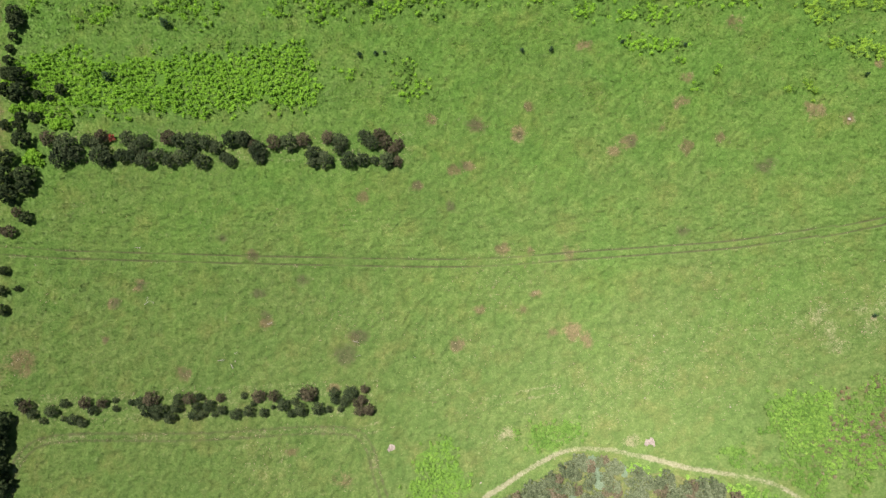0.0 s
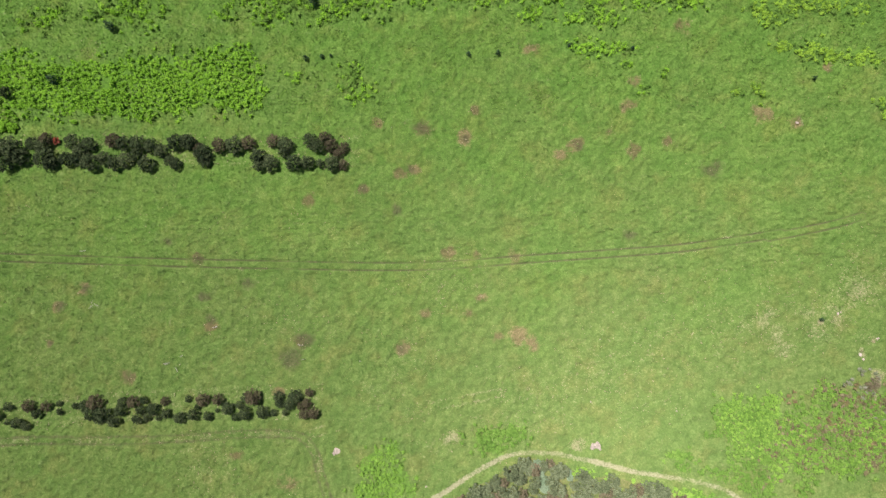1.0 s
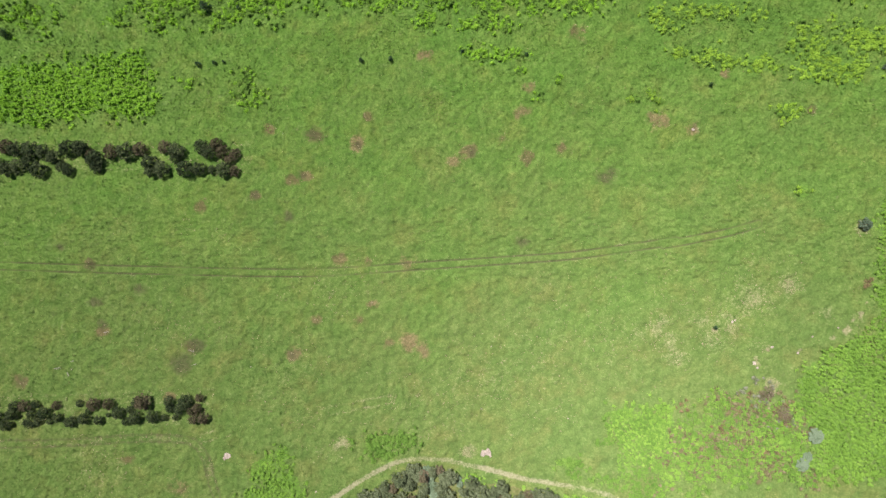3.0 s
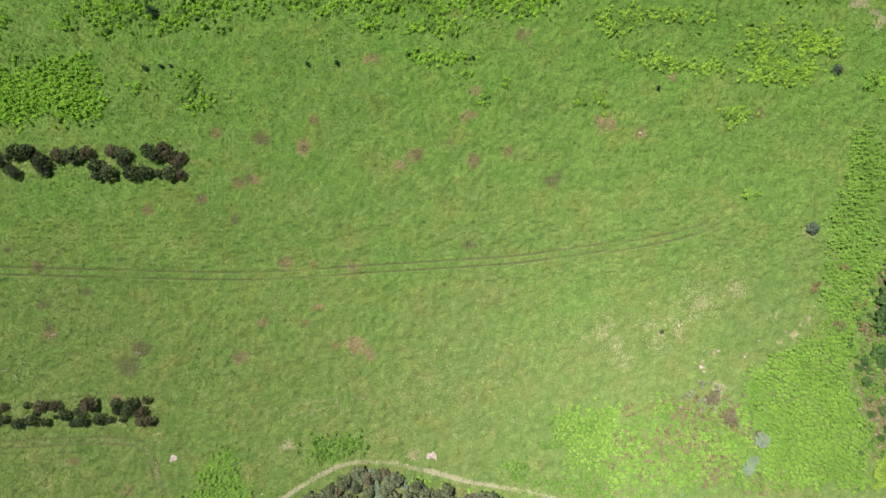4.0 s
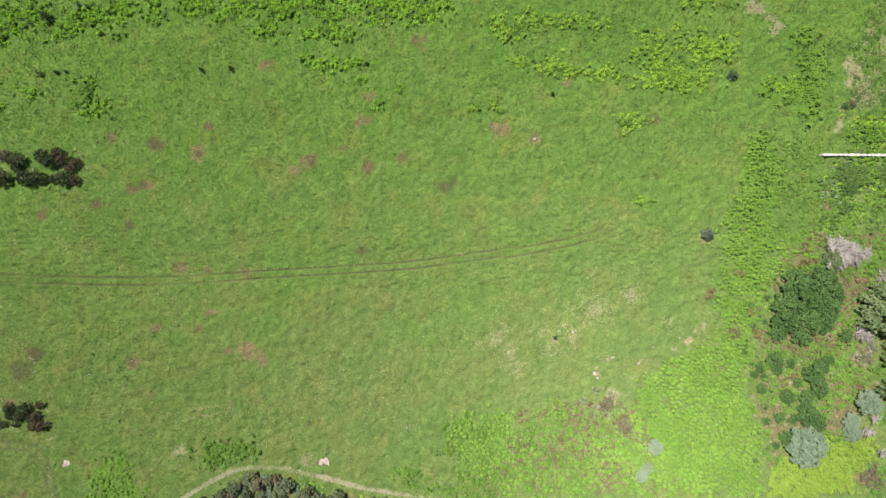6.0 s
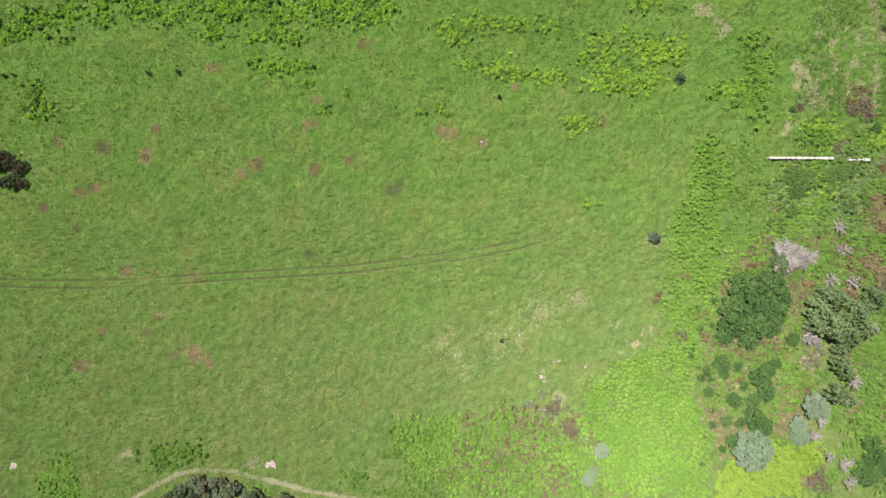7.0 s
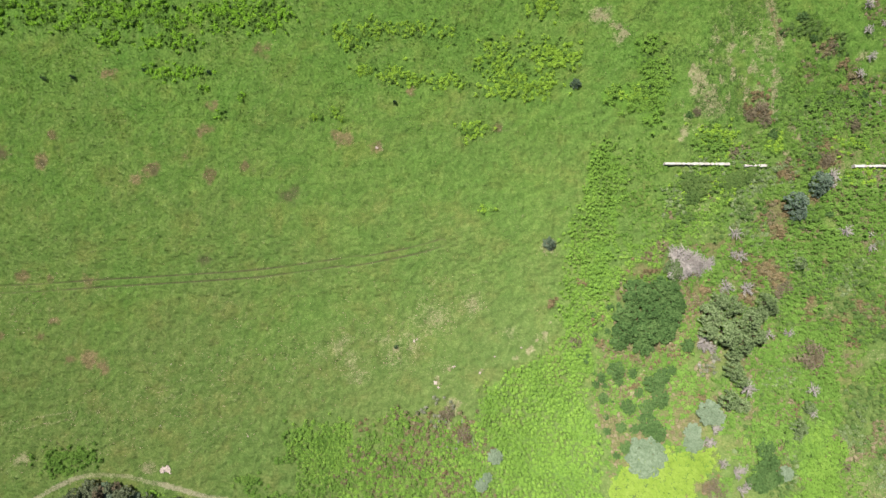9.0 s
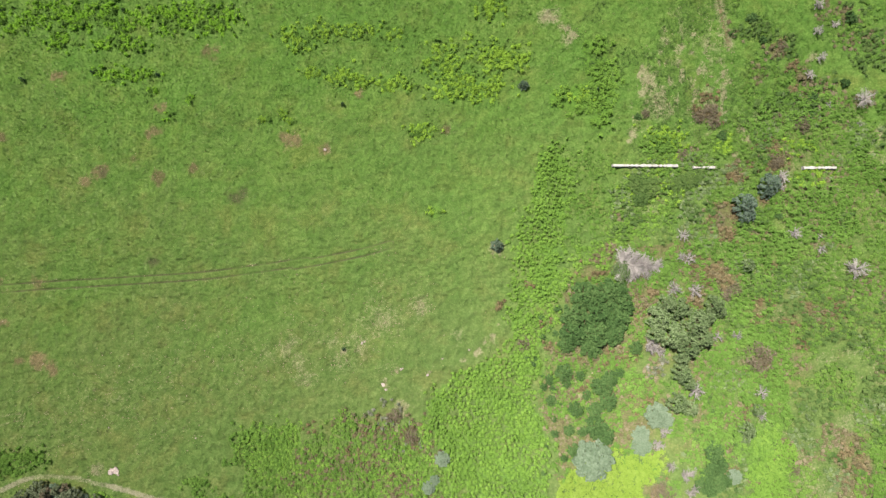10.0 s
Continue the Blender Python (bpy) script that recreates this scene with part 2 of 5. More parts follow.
# ---- the plan: where things stand ----
ROW_NORTH_WEST = [
    (-73.7, 21.1, 2.81), (-74.9, 18.9, 2.58), (-72.3, 19.7, 2.15), (-70.0, 22.3, 1.56), (-67.1, 19.2, 2.58), (-66.1, 18.6, 1.76), (-67.8, 21.8, 1.76), (-62.2, 22.6, 1.8),
    (-58.9, 21.8, 1.95), (-63.3, 19.1, 1.64), (-61.0, 19.3, 1.95), (-58.5, 18.5, 2.15), (-60.4, 20.7, 1.87), (-56.0, 19.3, 1.64), (-53.9, 18.3, 1.8), (-51.8, 18.9, 1.87),
    (-52.0, 22.1, 1.8), (-49.4, 22.1, 2.03), (-49.8, 19.9, 1.48), (-47.6, 18.1, 1.95), (-46.7, 21.7, 1.8), (-44.8, 20.6, 1.72), (-43.3, 18.8, 1.4),
]
ROW_NORTH_EAST = [
    (-39.5, 22.4, 1.72), (-36.7, 20.2, 2.19), (-36.5, 18.8, 1.64), (-30.5, 21.8, 2.11), (-20.3, 21.9, 1.95), (-20.7, 20.5, 1.4), (-25.7, 19.5, 2.03), (-23.3, 18.1, 2.03),
    (-25.7, 17.8, 1.48), (-18.6, 18.2, 2.03), (-16.0, 18.3, 1.64), (-13.5, 18.1, 1.09), (-15.5, 22.7, 1.72), (-14.0, 21.6, 1.72), (-11.0, 18.1, 1.87), (-42.1, 22.4, 1.95), (-39.7, 22.6, 1.72), (-42.0, 18.2, 1.48),
]
ROW_NORTH_BROWN = [
    (-77.3, 22.6, 1.87), (-67.1, 23.0, 1.64), (-54.2, 22.7, 1.87), (-33.4, 21.8, 1.8), (-27.7, 22.2, 1.72), (-22.7, 22.6, 1.64), (-12.5, 23.2, 1.56), (-11.3, 21.7, 1.72),
    (-8.8, 21.2, 1.4), (-9.0, 17.8, 1.4), (-37.5, 21.2, 1.33), (-10.0, 20.2, 1.2),
]
ROW_SOUTH_WEST = [
    (-83.0, -28.9, 1.03), (-80.3, -31.2, 1.26), (-78.4, -32.6, 0.92), (-76.6, -30.7, 1.49), (-74.1, -29.3, 1.15), (-74.4, -32.3, 0.75), (-72.3, -32.4, 1.38), (-68.6, -30.6, 1.26),
    (-64.3, -28.8, 0.8), (-70.7, -33.0, 1.15), (-64.3, -30.4, 0.86), (-61.2, -29.3, 0.86), (-59.4, -29.3, 1.38), (-57.6, -30.5, 1.95), (-55.6, -30.8, 1.84), (-56.7, -31.9, 1.26),
    (-53.7, -32.2, 1.49), (-52.4, -30.2, 1.49), (-52.2, -28.6, 1.15), (-49.1, -31.9, 1.38), (-48.6, -30.1, 1.15), (-48.0, -28.4, 0.98), (-47.5, -31.7, 0.98), (-46.2, -30.1, 1.49),
    (-45.2, -31.8, 0.86),
]
ROW_SOUTH_EAST = [
    (-43.7, -31.0, 1.15), (-41.1, -31.8, 1.44), (-39.5, -28.4, 0.86), (-38.5, -31.3, 1.38), (-37.7, -29.9, 0.75), (-35.6, -31.6, 1.15), (-33.9, -30.7, 0.57), (-31.7, -30.1, 1.61),
    (-30.3, -32.0, 0.98), (-29.5, -29.6, 1.03), (-28.4, -31.2, 1.61), (-28.1, -28.2, 1.38), (-24.9, -31.0, 1.61), (-22.9, -31.3, 0.86), (-21.8, -28.1, 1.38), (-21.6, -29.4, 1.15),
    (-20.7, -31.3, 0.75), (-19.8, -29.7, 1.38), (-18.5, -28.1, 1.72),
]
ROW_SOUTH_BROWN = [
    (-81.4, -29.7, 1.49), (-69.9, -29.1, 1.49), (-66.7, -29.2, 1.26), (-57.2, -28.6, 1.84), (-49.9, -28.6, 1.49), (-44.0, -28.7, 1.09), (-36.6, -28.4, 1.61), (-33.6, -28.4, 1.38),
    (-26.7, -28.0, 1.95), (-17.4, -30.1, 1.03), (-15.9, -27.5, 1.03), (-16.3, -29.5, 1.15), (-16.8, -31.5, 1.38), (-14.9, -31.4, 1.38),
]
WEST_TREES = [
    (-83.8, 47.3, 1.75), (-83.8, 45.7, 1.75), (-84.5, 42.9, 0.98), (-85.3, 40.6, 0.91), (-85.4, 38.2, 1.12), (-85.6, 35.6, 1.58), (-82.8, 34.9, 1.94), (-82.7, 32.2, 2.11),
    (-85.8, 32.3, 1.58), (-84.4, 30.9, 1.05), (-75.1, 32.4, 1.2), (-79.5, 31.3, 1.12), (-77.2, 30.7, 0.77), (-83.2, 27.0, 1.05), (-80.4, 27.0, 1.2), (-83.6, 25.5, 1.12),
    (-86.2, 25.5, 1.12), (-80.3, 35.0, 0.7), (-82.4, 22.6, 1.97), (-85.6, 18.8, 1.75), (-81.5, 15.3, 2.18), (-85.3, 15.4, 1.94), (-84.8, 11.6, 2.11), (-81.7, 13.1, 1.68),
    (-86.2, 13.5, 1.58), (-81.5, 7.0, 1.33), (-85.8, -3.3, 0.99), (-86.3, -7.1, 1.13), (-83.3, -6.8, 0.68), (-86.2, -10.9, 1.24),
]
WEST_TREES_SOUTH = [
    (-85.3, -32.1, 1.76), (-85.8, -34.3, 1.76), (-85.6, -37.0, 1.4), (-86.4, -39.2, 1.56), (-85.5, -41.5, 1.25), (-85.7, -44.3, 1.95), (-86.5, -33.0, 2.34), (-86.6, -36.7, 2.34),
    (-86.6, -41.9, 2.34), (-86.7, -45.6, 2.34),
]
WEST_BROWN = [
    (-83.4, 8.2, 1.26), (-84.9, 4.4, 1.48), (-86.7, 4.6, 0.88),
]
WEST_SHRUBS = [
    (-80.4, 19.2, 1.64), (-79.4, 18.0, 1.01), (-81.9, 18.5, 1.09), (-75.5, 25.9, 1.4), (-74.1, 25.4, 1.17), (-76.7, 25.4, 1.09), (-84.6, 28.6, 1.09), (-81.3, 28.8, 1.01),
    (-84.7, 26.3, 1.01), (-79.8, 28.6, 1.09), (-82.8, 29.4, 0.94), (-86.1, 34.0, 1.17),
]
RED_SHRUB = [
    (-65.2, 22.8, 0.78),
]
YOUNG_SPRUCE = [
    (-54.8, 45.6, 1.12), (-65.8, 34.9, 1.27), (-16.4, 39.5, 0.67), (-13.2, 39.9, 0.52), (-11.4, 40.1, 0.37), (16.4, 40.3, 0.6), (22.4, 40.6, 0.6), (36.9, 42.0, 0.6),
    (50.0, 41.6, 0.6), (-14.7, 50.9, 1.29), (-8.2, 50.8, 0.72), (-6.8, 53.2, 0.72), (-8.7, 53.5, 0.43), (56.2, 53.4, 0.5), (17.9, 54.7, 0.52), (54.3, 55.1, 0.4),
    (42.7, 55.0, 0.52), (88.1, -14.2, 0.52), (87.8, 35.5, 0.52), (139.6, 38.5, 0.46),
]
DRY = [
    (119.4, 6.0, 2.3), (87.9, -14.7, 1.03), (37.2, -39.2, 2.3), (11.6, -37.0, 2.87), (97.5, -29.2, 2.3), (99.8, -25.8, 1.72), (154.8, 49.6, 1.15), (157.0, 47.3, 1.38),
    (154.2, 43.9, 1.38), (151.3, 41.6, 1.15), (159.3, 46.2, 1.15), (152.5, 46.2, 1.15), (149.6, 35.8, 1.38), (147.8, 32.4, 1.38), (150.1, 30.7, 1.15), (146.7, 29.0, 1.15),
    (166.2, 46.7, 1.15), (164.5, 49.6, 0.92), (165.5, 39.3, 1.03), (164.9, 37.0, 0.92), (194.9, 23.2, 4.6), (196.7, 28.9, 3.45), (196.2, -14.3, 3.45), (196.0, 17.5, 2.87),
    (129.8, 53.4, 3.45), (128.6, 52.2, 2.3), (134.0, 49.3, 2.53), (132.7, 51.1, 1.72), (84.9, 26.4, 1.15), (115.2, -14.8, 1.15),
]
DRY += [
    (112.3, -16.5, 0.86), (123.1, 30.4, 0.8), (150.1, 39.3, 2.3), (149.0, 33.6, 1.72), (147.8, 30.1, 1.72), (155.9, 46.2, 1.72), (158.8, 49.6, 1.72), (165.0, 43.8, 1.38),
    (165.5, 41.5, 1.38), (149.0, 37.6, 1.38), (153.6, 48.5, 1.38), (145.9, -7.6, 1.38), (145.3, -11.0, 1.72), (148.1, -31.4, 1.95), (189.9, 30.0, 1.72), (183.2, 44.9, 1.72),
    (118.0, -12.7, 1.15), (98.6, -30.4, 2.3), (132.8, -22.4, 2.3), (155.2, 24.9, 0.8), (156.8, 11.8, 1.03), (159.1, 49.8, 1.19), (156.5, 47.4, 1.19), (156.1, 43.8, 1.07),
    (152.6, 46.2, 1.07), (149.9, 40.8, 1.49), (149.0, 39.1, 1.07), (150.2, 37.3, 0.89), (149.6, 34.3, 0.89), (146.6, 29.5, 1.49),
]
DRY += [
    (148.4, 30.1, 1.19), (153.7, 35.2, 1.19), (146.0, 27.8, 0.89), (165.0, 44.4, 1.19), (166.5, 47.4, 0.89), (165.0, 37.8, 1.07), (164.9, 33.7, 1.19), (169.1, 30.1, 1.79),
    (169.6, 26.5, 1.79), (167.2, 25.3, 1.19), (184.0, 45.5, 1.49), (186.2, 31.2, 1.19), (189.7, 29.5, 1.49), (188.5, 21.7, 1.79), (155.9, 4.5, 1.31), (146.4, -7.9, 1.07),
    (147.6, -9.7, 1.19), (147.6, -3.8, 1.19), (135.7, -23.3, 1.79), (135.1, -22.7, 1.19), (138.1, -19.7, 0.89), (150.4, -25.0, 1.79), (149.2, -26.8, 1.49), (144.5, -27.4, 1.19),
    (116.7, -12.9, 0.74), (118.3, -11.4, 0.69), (119.4, -9.3, 0.57), (114.8, -15.4, 0.63), (117.5, -13.8, 0.46), (96.2, -21.5, 1.38),
]
DRY += [
    (96.5, -20.6, 0.92), (98.9, -18.7, 1.03), (105.5, -19.0, 0.8), (112.7, -16.5, 0.52), (115.6, -14.1, 0.52), (100.2, -27.2, 1.72), (98.5, -28.9, 1.38),
]
FLOWER_PATCH = [
    (97.5, -25.2, 1.72), (96.4, -29.1, 1.72), (101.2, -29.9, 1.38), (93.6, -27.4, 1.03), (103.2, -33.6, 0.92), (99.8, -33.6, 1.15), (150.8, -18.3, 1.95), (153.1, -16.6, 1.38),
    (137.3, -12.1, 0.57),
]
MEADOW_PINE = [
    (119.1, 6.7, 1.38), (124.6, 39.1, 1.15),
]
GREEN_THICKET = [
    (136.7, -3.4, 3.23), (141.2, -2.8, 3.09), (144.0, -5.1, 2.53), (134.4, -7.3, 2.81), (138.9, -7.3, 3.23), (142.9, -7.9, 3.09), (134.4, -10.7, 2.95), (138.4, -11.3, 3.23),
    (142.3, -11.3, 2.38), (144.0, -2.2, 1.68), (133.1, -13.0, 2.1), (137.8, -13.7, 2.38), (145.1, -6.2, 1.68), (132.5, -18.8, 1.95), (135.8, -19.6, 1.15), (133.3, -21.0, 1.15),
    (129.6, -20.1, 0.92), (128.5, -21.8, 0.92), (130.1, -24.6, 1.26), (140.0, -21.5, 2.3), (141.8, -20.1, 1.72), (141.2, -24.6, 2.07), (138.6, -26.3, 1.72), (134.9, -26.3, 1.72),
    (137.2, -23.5, 1.15), (138.8, -29.7, 2.53), (140.5, -31.4, 2.07), (136.3, -30.8, 1.15), (133.4, -30.5, 1.15), (130.7, -31.2, 0.92),
]
GREEN_THICKET += [
    (130.6, -28.4, 0.69), (134.5, -34.4, 1.49), (132.6, -36.1, 0.86), (128.9, -33.9, 0.57), (128.4, -35.7, 0.46), (128.4, -39.0, 0.57), (146.9, -13.9, 1.49), (143.5, -19.0, 1.26),
    (162.3, -34.3, 2.07), (162.9, -37.1, 2.3), (161.4, -39.0, 1.72), (160.3, -41.2, 1.95), (163.1, -41.0, 1.95), (164.7, -40.1, 1.72),
]
LOW_BUSH = [
    (126.5, -17.2, 0.8), (124.8, -16.0, 0.63), (128.2, -19.5, 0.52), (123.1, -17.7, 0.52), (133.9, -10.4, 0.69), (175.8, 12.9, 1.03), (163.6, -40.2, 1.26), (161.9, -42.4, 1.38),
    (162.5, -36.8, 1.15), (163.1, -33.4, 1.03), (147.6, 32.8, 0.8), (164.6, 28.8, 1.15), (171.0, 52.8, 1.26), (173.2, 48.4, 0.92), (183.3, 36.7, 1.15), (189.6, 39.6, 1.03),
    (190.8, 52.7, 1.38), (195.9, 48.7, 0.69), (182.7, 33.3, 1.03), (128.0, -7.7, 0.8), (129.9, -9.7, 0.69), (128.4, -11.8, 0.69), (131.5, -6.2, 0.92), (130.9, -11.2, 0.8),
    (125.3, -15.8, 0.57), (126.9, -16.3, 0.57), (129.8, -20.9, 0.8), (130.4, -22.3, 0.92), (129.8, -24.4, 0.8), (131.9, -24.9, 0.8),
]
LOW_BUSH += [
    (133.9, -30.5, 0.92), (134.9, -34.6, 1.38), (132.4, -8.3, 0.69), (129.2, -13.9, 0.57),
]
GREEN_SHRUB = [
    (147.4, 19.3, 2.3), (149.9, 18.8, 2.41), (148.2, 16.3, 2.07), (157.1, 19.6, 2.07), (159.0, 20.2, 1.61), (155.3, 18.8, 1.49), (153.6, 23.6, 1.15), (159.9, 21.6, 1.38),
]
PALE_PINE = [
    (29.4, -42.4, 1.09), (29.8, -44.0, 1.09), (30.4, -45.5, 1.21), (30.9, -47.1, 1.21), (35.6, -44.3, 0.86), (36.0, -45.3, 0.75), (25.4, -49.2, 0.92), (108.1, -36.2, 1.72),
    (106.6, -40.5, 1.15), (105.3, -42.0, 1.49), (138.0, -35.9, 4.32), (150.9, -27.2, 2.73), (152.9, -28.3, 1.7), (147.8, -31.1, 1.93), (148.0, -33.5, 2.16), (166.3, -39.5, 1.7),
]
# Dull grass; the widest patches imitate, in colour, the bright spot opposite the sun.
DULL_AND_HOTSPOT = [
    (67.9, -14.9, 14.95), (81.7, -8.1, 11.5), (54.2, -19.4, 11.5), (47.3, -26.2, 9.2), (94.4, -1.3, 9.2), (41.5, -24.0, 12.65), (24.2, -29.4, 13.8), (1.6, -23.4, 11.5),
    (-18.6, -13.0, 9.2), (-34.3, -39.5, 11.5), (13.1, -6.6, 9.2), (-20.3, -21.4, 2.64), (-71.2, 8.8, 4.02), (-48.0, 6.9, 2.3), (-34.1, 7.4, 2.87), (48.7, 3.3, 1.95),
    (66.2, 16.4, 2.3), (-18.4, 7.2, 3.45), (-11.7, 4.9, 2.87), (-3.0, -27.8, 5.17), (6.0, -30.8, 4.02), (55.2, -31.3, 4.6), (47.0, -34.3, 3.45), (1.8, -6.5, 3.45),
    (-59.7, 42.0, 3.45), (-66.4, 47.1, 1.72), (8.2, -39.2, 4.02), (40.1, -37.6, 2.3), (-77.1, -7.9, 3.45), (94.6, 5.3, 2.87),
]
DULL_AND_HOTSPOT += [
    (96.9, 9.9, 1.72), (80.1, -15.8, 6.32), (96.3, -6.1, 2.87), (105.5, -1.0, 2.3), (91.6, -13.6, 3.45), (82.4, -19.2, 3.45), (57.2, -31.1, 3.45), (50.4, -31.6, 3.45),
    (99.3, -30.7, 2.87),
]
SAGE_PINE = [
    (151.0, -7.6, 3.07), (154.7, -5.7, 2.84), (153.4, -10.9, 3.41), (158.2, -8.5, 3.18), (156.5, -13.2, 3.07), (159.8, -11.7, 2.5), (150.6, -10.8, 2.27), (152.6, -5.0, 2.27),
    (160.7, -7.5, 2.16), (155.7, -15.6, 1.82), (155.6, -18.7, 2.38), (157.2, -20.8, 1.7), (154.7, -24.5, 2.5), (157.5, -25.7, 1.93), (168.5, -29.9, 1.93), (168.5, -31.7, 1.36),
    (170.9, -26.1, 1.48), (162.1, -5.1, 2.27), (163.5, -6.5, 1.59), (169.1, 2.7, 1.7),
]
BLUE_SPRUCE = [
    (168.4, 14.8, 2.61), (169.1, 12.8, 1.93), (173.5, 18.9, 2.38), (173.0, 17.3, 1.59),
]
DEAD_TREE = [
    (158.5, -22.1, 1.72), (171.9, -22.6, 1.38), (171.9, -27.7, 1.03), (154.6, -2.4, 1.38), (158.4, -2.4, 1.49), (156.4, 8.9, 1.26), (157.5, 4.0, 1.26), (190.6, 1.8, 2.07),
    (193.2, 35.8, 1.95), (178.9, 9.4, 1.38), (183.8, 50.1, 1.03), (184.5, 44.9, 1.03), (182.2, 41.2, 1.03), (186.4, 35.1, 0.8), (187.7, 51.2, 0.86), (192.4, 31.3, 0.69),
    (163.0, -12.0, 1.03), (167.2, -11.4, 1.03), (183.8, 55.4, 1.15), (183.9, 6.1, 0.92), (153.9, -37.6, 1.15), (155.8, 4.4, 1.03), (183.7, 8.3, 0.69), (176.2, 20.5, 1.38),
    (176.2, 18.5, 0.92),
]
FALLEN_TREE = [
    (147.4, 2.7, 5.29, -4), (150.6, -13.9, 2.87, -28), (152.8, -30.5, 1.61, 15), (151.4, -33.3, 1.84, -20), (157.5, -38.9, 2.3, 25), (158.3, -42.3, 1.95, 40),
]
BROWN_BUSH = [
    (180.9, 31.0, 1.84), (162.3, 33.9, 1.72), (162.8, 31.6, 1.49), (160.0, 32.8, 1.49), (156.6, 25.1, 1.26), (171.5, -15.6, 2.99), (165.4, -3.0, 1.49), (175.2, 23.6, 1.72),
    (175.8, 32.7, 1.03), (177.1, 47.0, 1.15), (98.7, -27.3, 1.38), (97.6, -28.1, 1.03), (101.9, -32.2, 1.61), (101.9, -31.3, 1.26), (124.5, -13.2, 1.38), (149.3, 33.4, 0.92),
    (151.7, -42.4, 2.07), (153.4, -43.5, 1.72), (178.6, -38.4, 1.03), (167.0, -2.3, 1.49),
]
ROCK = [
    (-10.5, -39.3, 0.8), (-11.1, -39.7, 0.46), (41.5, -38.9, 1.03), (40.7, -39.3, 0.69), (42.3, -39.6, 0.52), (30.9, -49.7, 0.34), (96.1, -21.5, 0.52), (96.7, -22.4, 0.34),
    (99.6, -18.4, 0.34), (100.0, -18.2, 0.23), (105.1, -19.5, 0.34), (108.1, -16.2, 0.23), (113.5, -14.4, 0.23), (91.8, -13.1, 0.34), (92.3, -12.8, 0.23), (84.2, 26.3, 0.4),
    (180.3, 14.0, 0.4), (160.0, -16.6, 0.29), (-41.4, -21.6, 0.23), (-80.1, -2.1, 0.34), (43.1, -17.0, 0.23), (42.5, -17.8, 0.23), (7.2, -46.7, 0.34), (35.4, -28.2, 0.23),
    (40.4, -30.2, 0.17), (58.0, -32.4, 0.23),
]
WALLS = [
    (142.4, 22.8, 155.5, 22.7), (158.6, 22.4, 163.0, 22.4), (180.7, 22.3, 187.3, 22.3),
]
MAIN_TRACK = [
    (-93.4, 1.6), (-86.9, 1.1), (-76.1, 0.3), (-65.1, -0.2), (-51.9, -0.7), (-38.6, -1.2), (-25.2, -1.6), (-11.8, -2.0),
    (-2.7, -2.2), (7.5, -2.2), (17.8, -1.7), (25.8, -1.1), (36.1, -0.5), (47.7, 0.2), (59.4, 1.0), (71.1, 2.5),
    (80.6, 3.9), (77.9, 3.1), (84.8, 4.3), (91.7, 5.7), (97.5, 7.3),
]
FAINT_TRACK = [
    (-16.5, -36.0), (-9.8, -34.2), (1.5, -32.2), (12.8, -29.8), (21.9, -28.2),
]
LOOP_TRACK = [
    (-85.4, -49.4), (-84.4, -42.9), (-82.3, -39.1), (-79.1, -37.0), (-72.6, -36.1), (-54.1, -36.3), (-40.9, -36.2), (-29.8, -35.6),
    (-20.9, -35.7), (-17.0, -36.7), (-14.8, -39.9), (-13.7, -44.3), (-12.1, -49.4),
]
GRAVEL_PATH = [
    (5.8, -51.4), (8.6, -49.2), (11.5, -47.4), (15.5, -44.7), (21.2, -41.7), (25.2, -40.4), (29.2, -40.2), (34.3, -40.8),
    (41.1, -42.3), (48.0, -44.2), (54.9, -45.4), (61.8, -46.7), (66.4, -48.0), (69.8, -49.7), (72.7, -51.7),
]
EAST_PATH = [
    (164.0, 58.8), (164.8, 54.2), (165.8, 49.6), (166.7, 45.6), (165.3, 40.4), (164.4, 34.7),
]
BARE = [
    (7.2, 25.3, 1.95), (15.8, 23.0, 1.61), (2.6, 16.2, 1.38), (5.2, 17.0, 1.49), (-15.6, 10.6, 1.49), (-5.4, 12.8, 1.38), (12.1, 0.2, 1.38), (17.8, -0.4, 0.92),
    (26.0, -0.4, 1.95), (-38.6, -0.7, 1.38), (38.3, 21.8, 1.49), (50.7, 21.1, 1.03), (-35.3, -14.2, 1.26), (15.9, -12.1, 1.38), (18.8, -9.0, 1.15), (7.4, -12.0, 1.26),
    (25.5, -16.8, 1.95), (28.4, -18.2, 1.61), (2.8, -18.9, 1.61), (-17.5, -17.5, 1.38), (-60.5, -6.7, 1.38), (-65.6, -9.9, 1.15), (-66.7, -16.9, 0.92), (-51.3, -23.7, 1.61),
    (-1.9, 26.3, 1.26), (76.5, 28.6, 1.61), (60.4, 46.2, 1.61), (-83.5, -22.1, 2.87), (-30.4, -39.6, 1.26), (-19.9, -45.5, 2.07),
]
BARE += [
    (-22.0, -27.5, 1.15), (77.5, 27.8, 1.72), (108.7, 30.4, 1.15), (60.8, 46.4, 1.38), (21.9, -16.8, 1.15), (26.4, -17.0, 1.72), (15.6, 23.9, 1.72), (37.4, 21.5, 1.61),
    (45.1, 24.4, 1.15), (49.5, 29.8, 1.72), (57.0, 22.5, 1.49), (60.9, 46.0, 1.72), (29.3, 41.2, 1.26), (17.8, 29.1, 1.15), (34.6, 19.8, 1.38), (50.1, 20.4, 1.49),
    (90.9, 38.0, 1.15), (77.1, 27.9, 1.95), (84.5, 26.3, 1.26), (50.6, 34.8, 1.26),
]
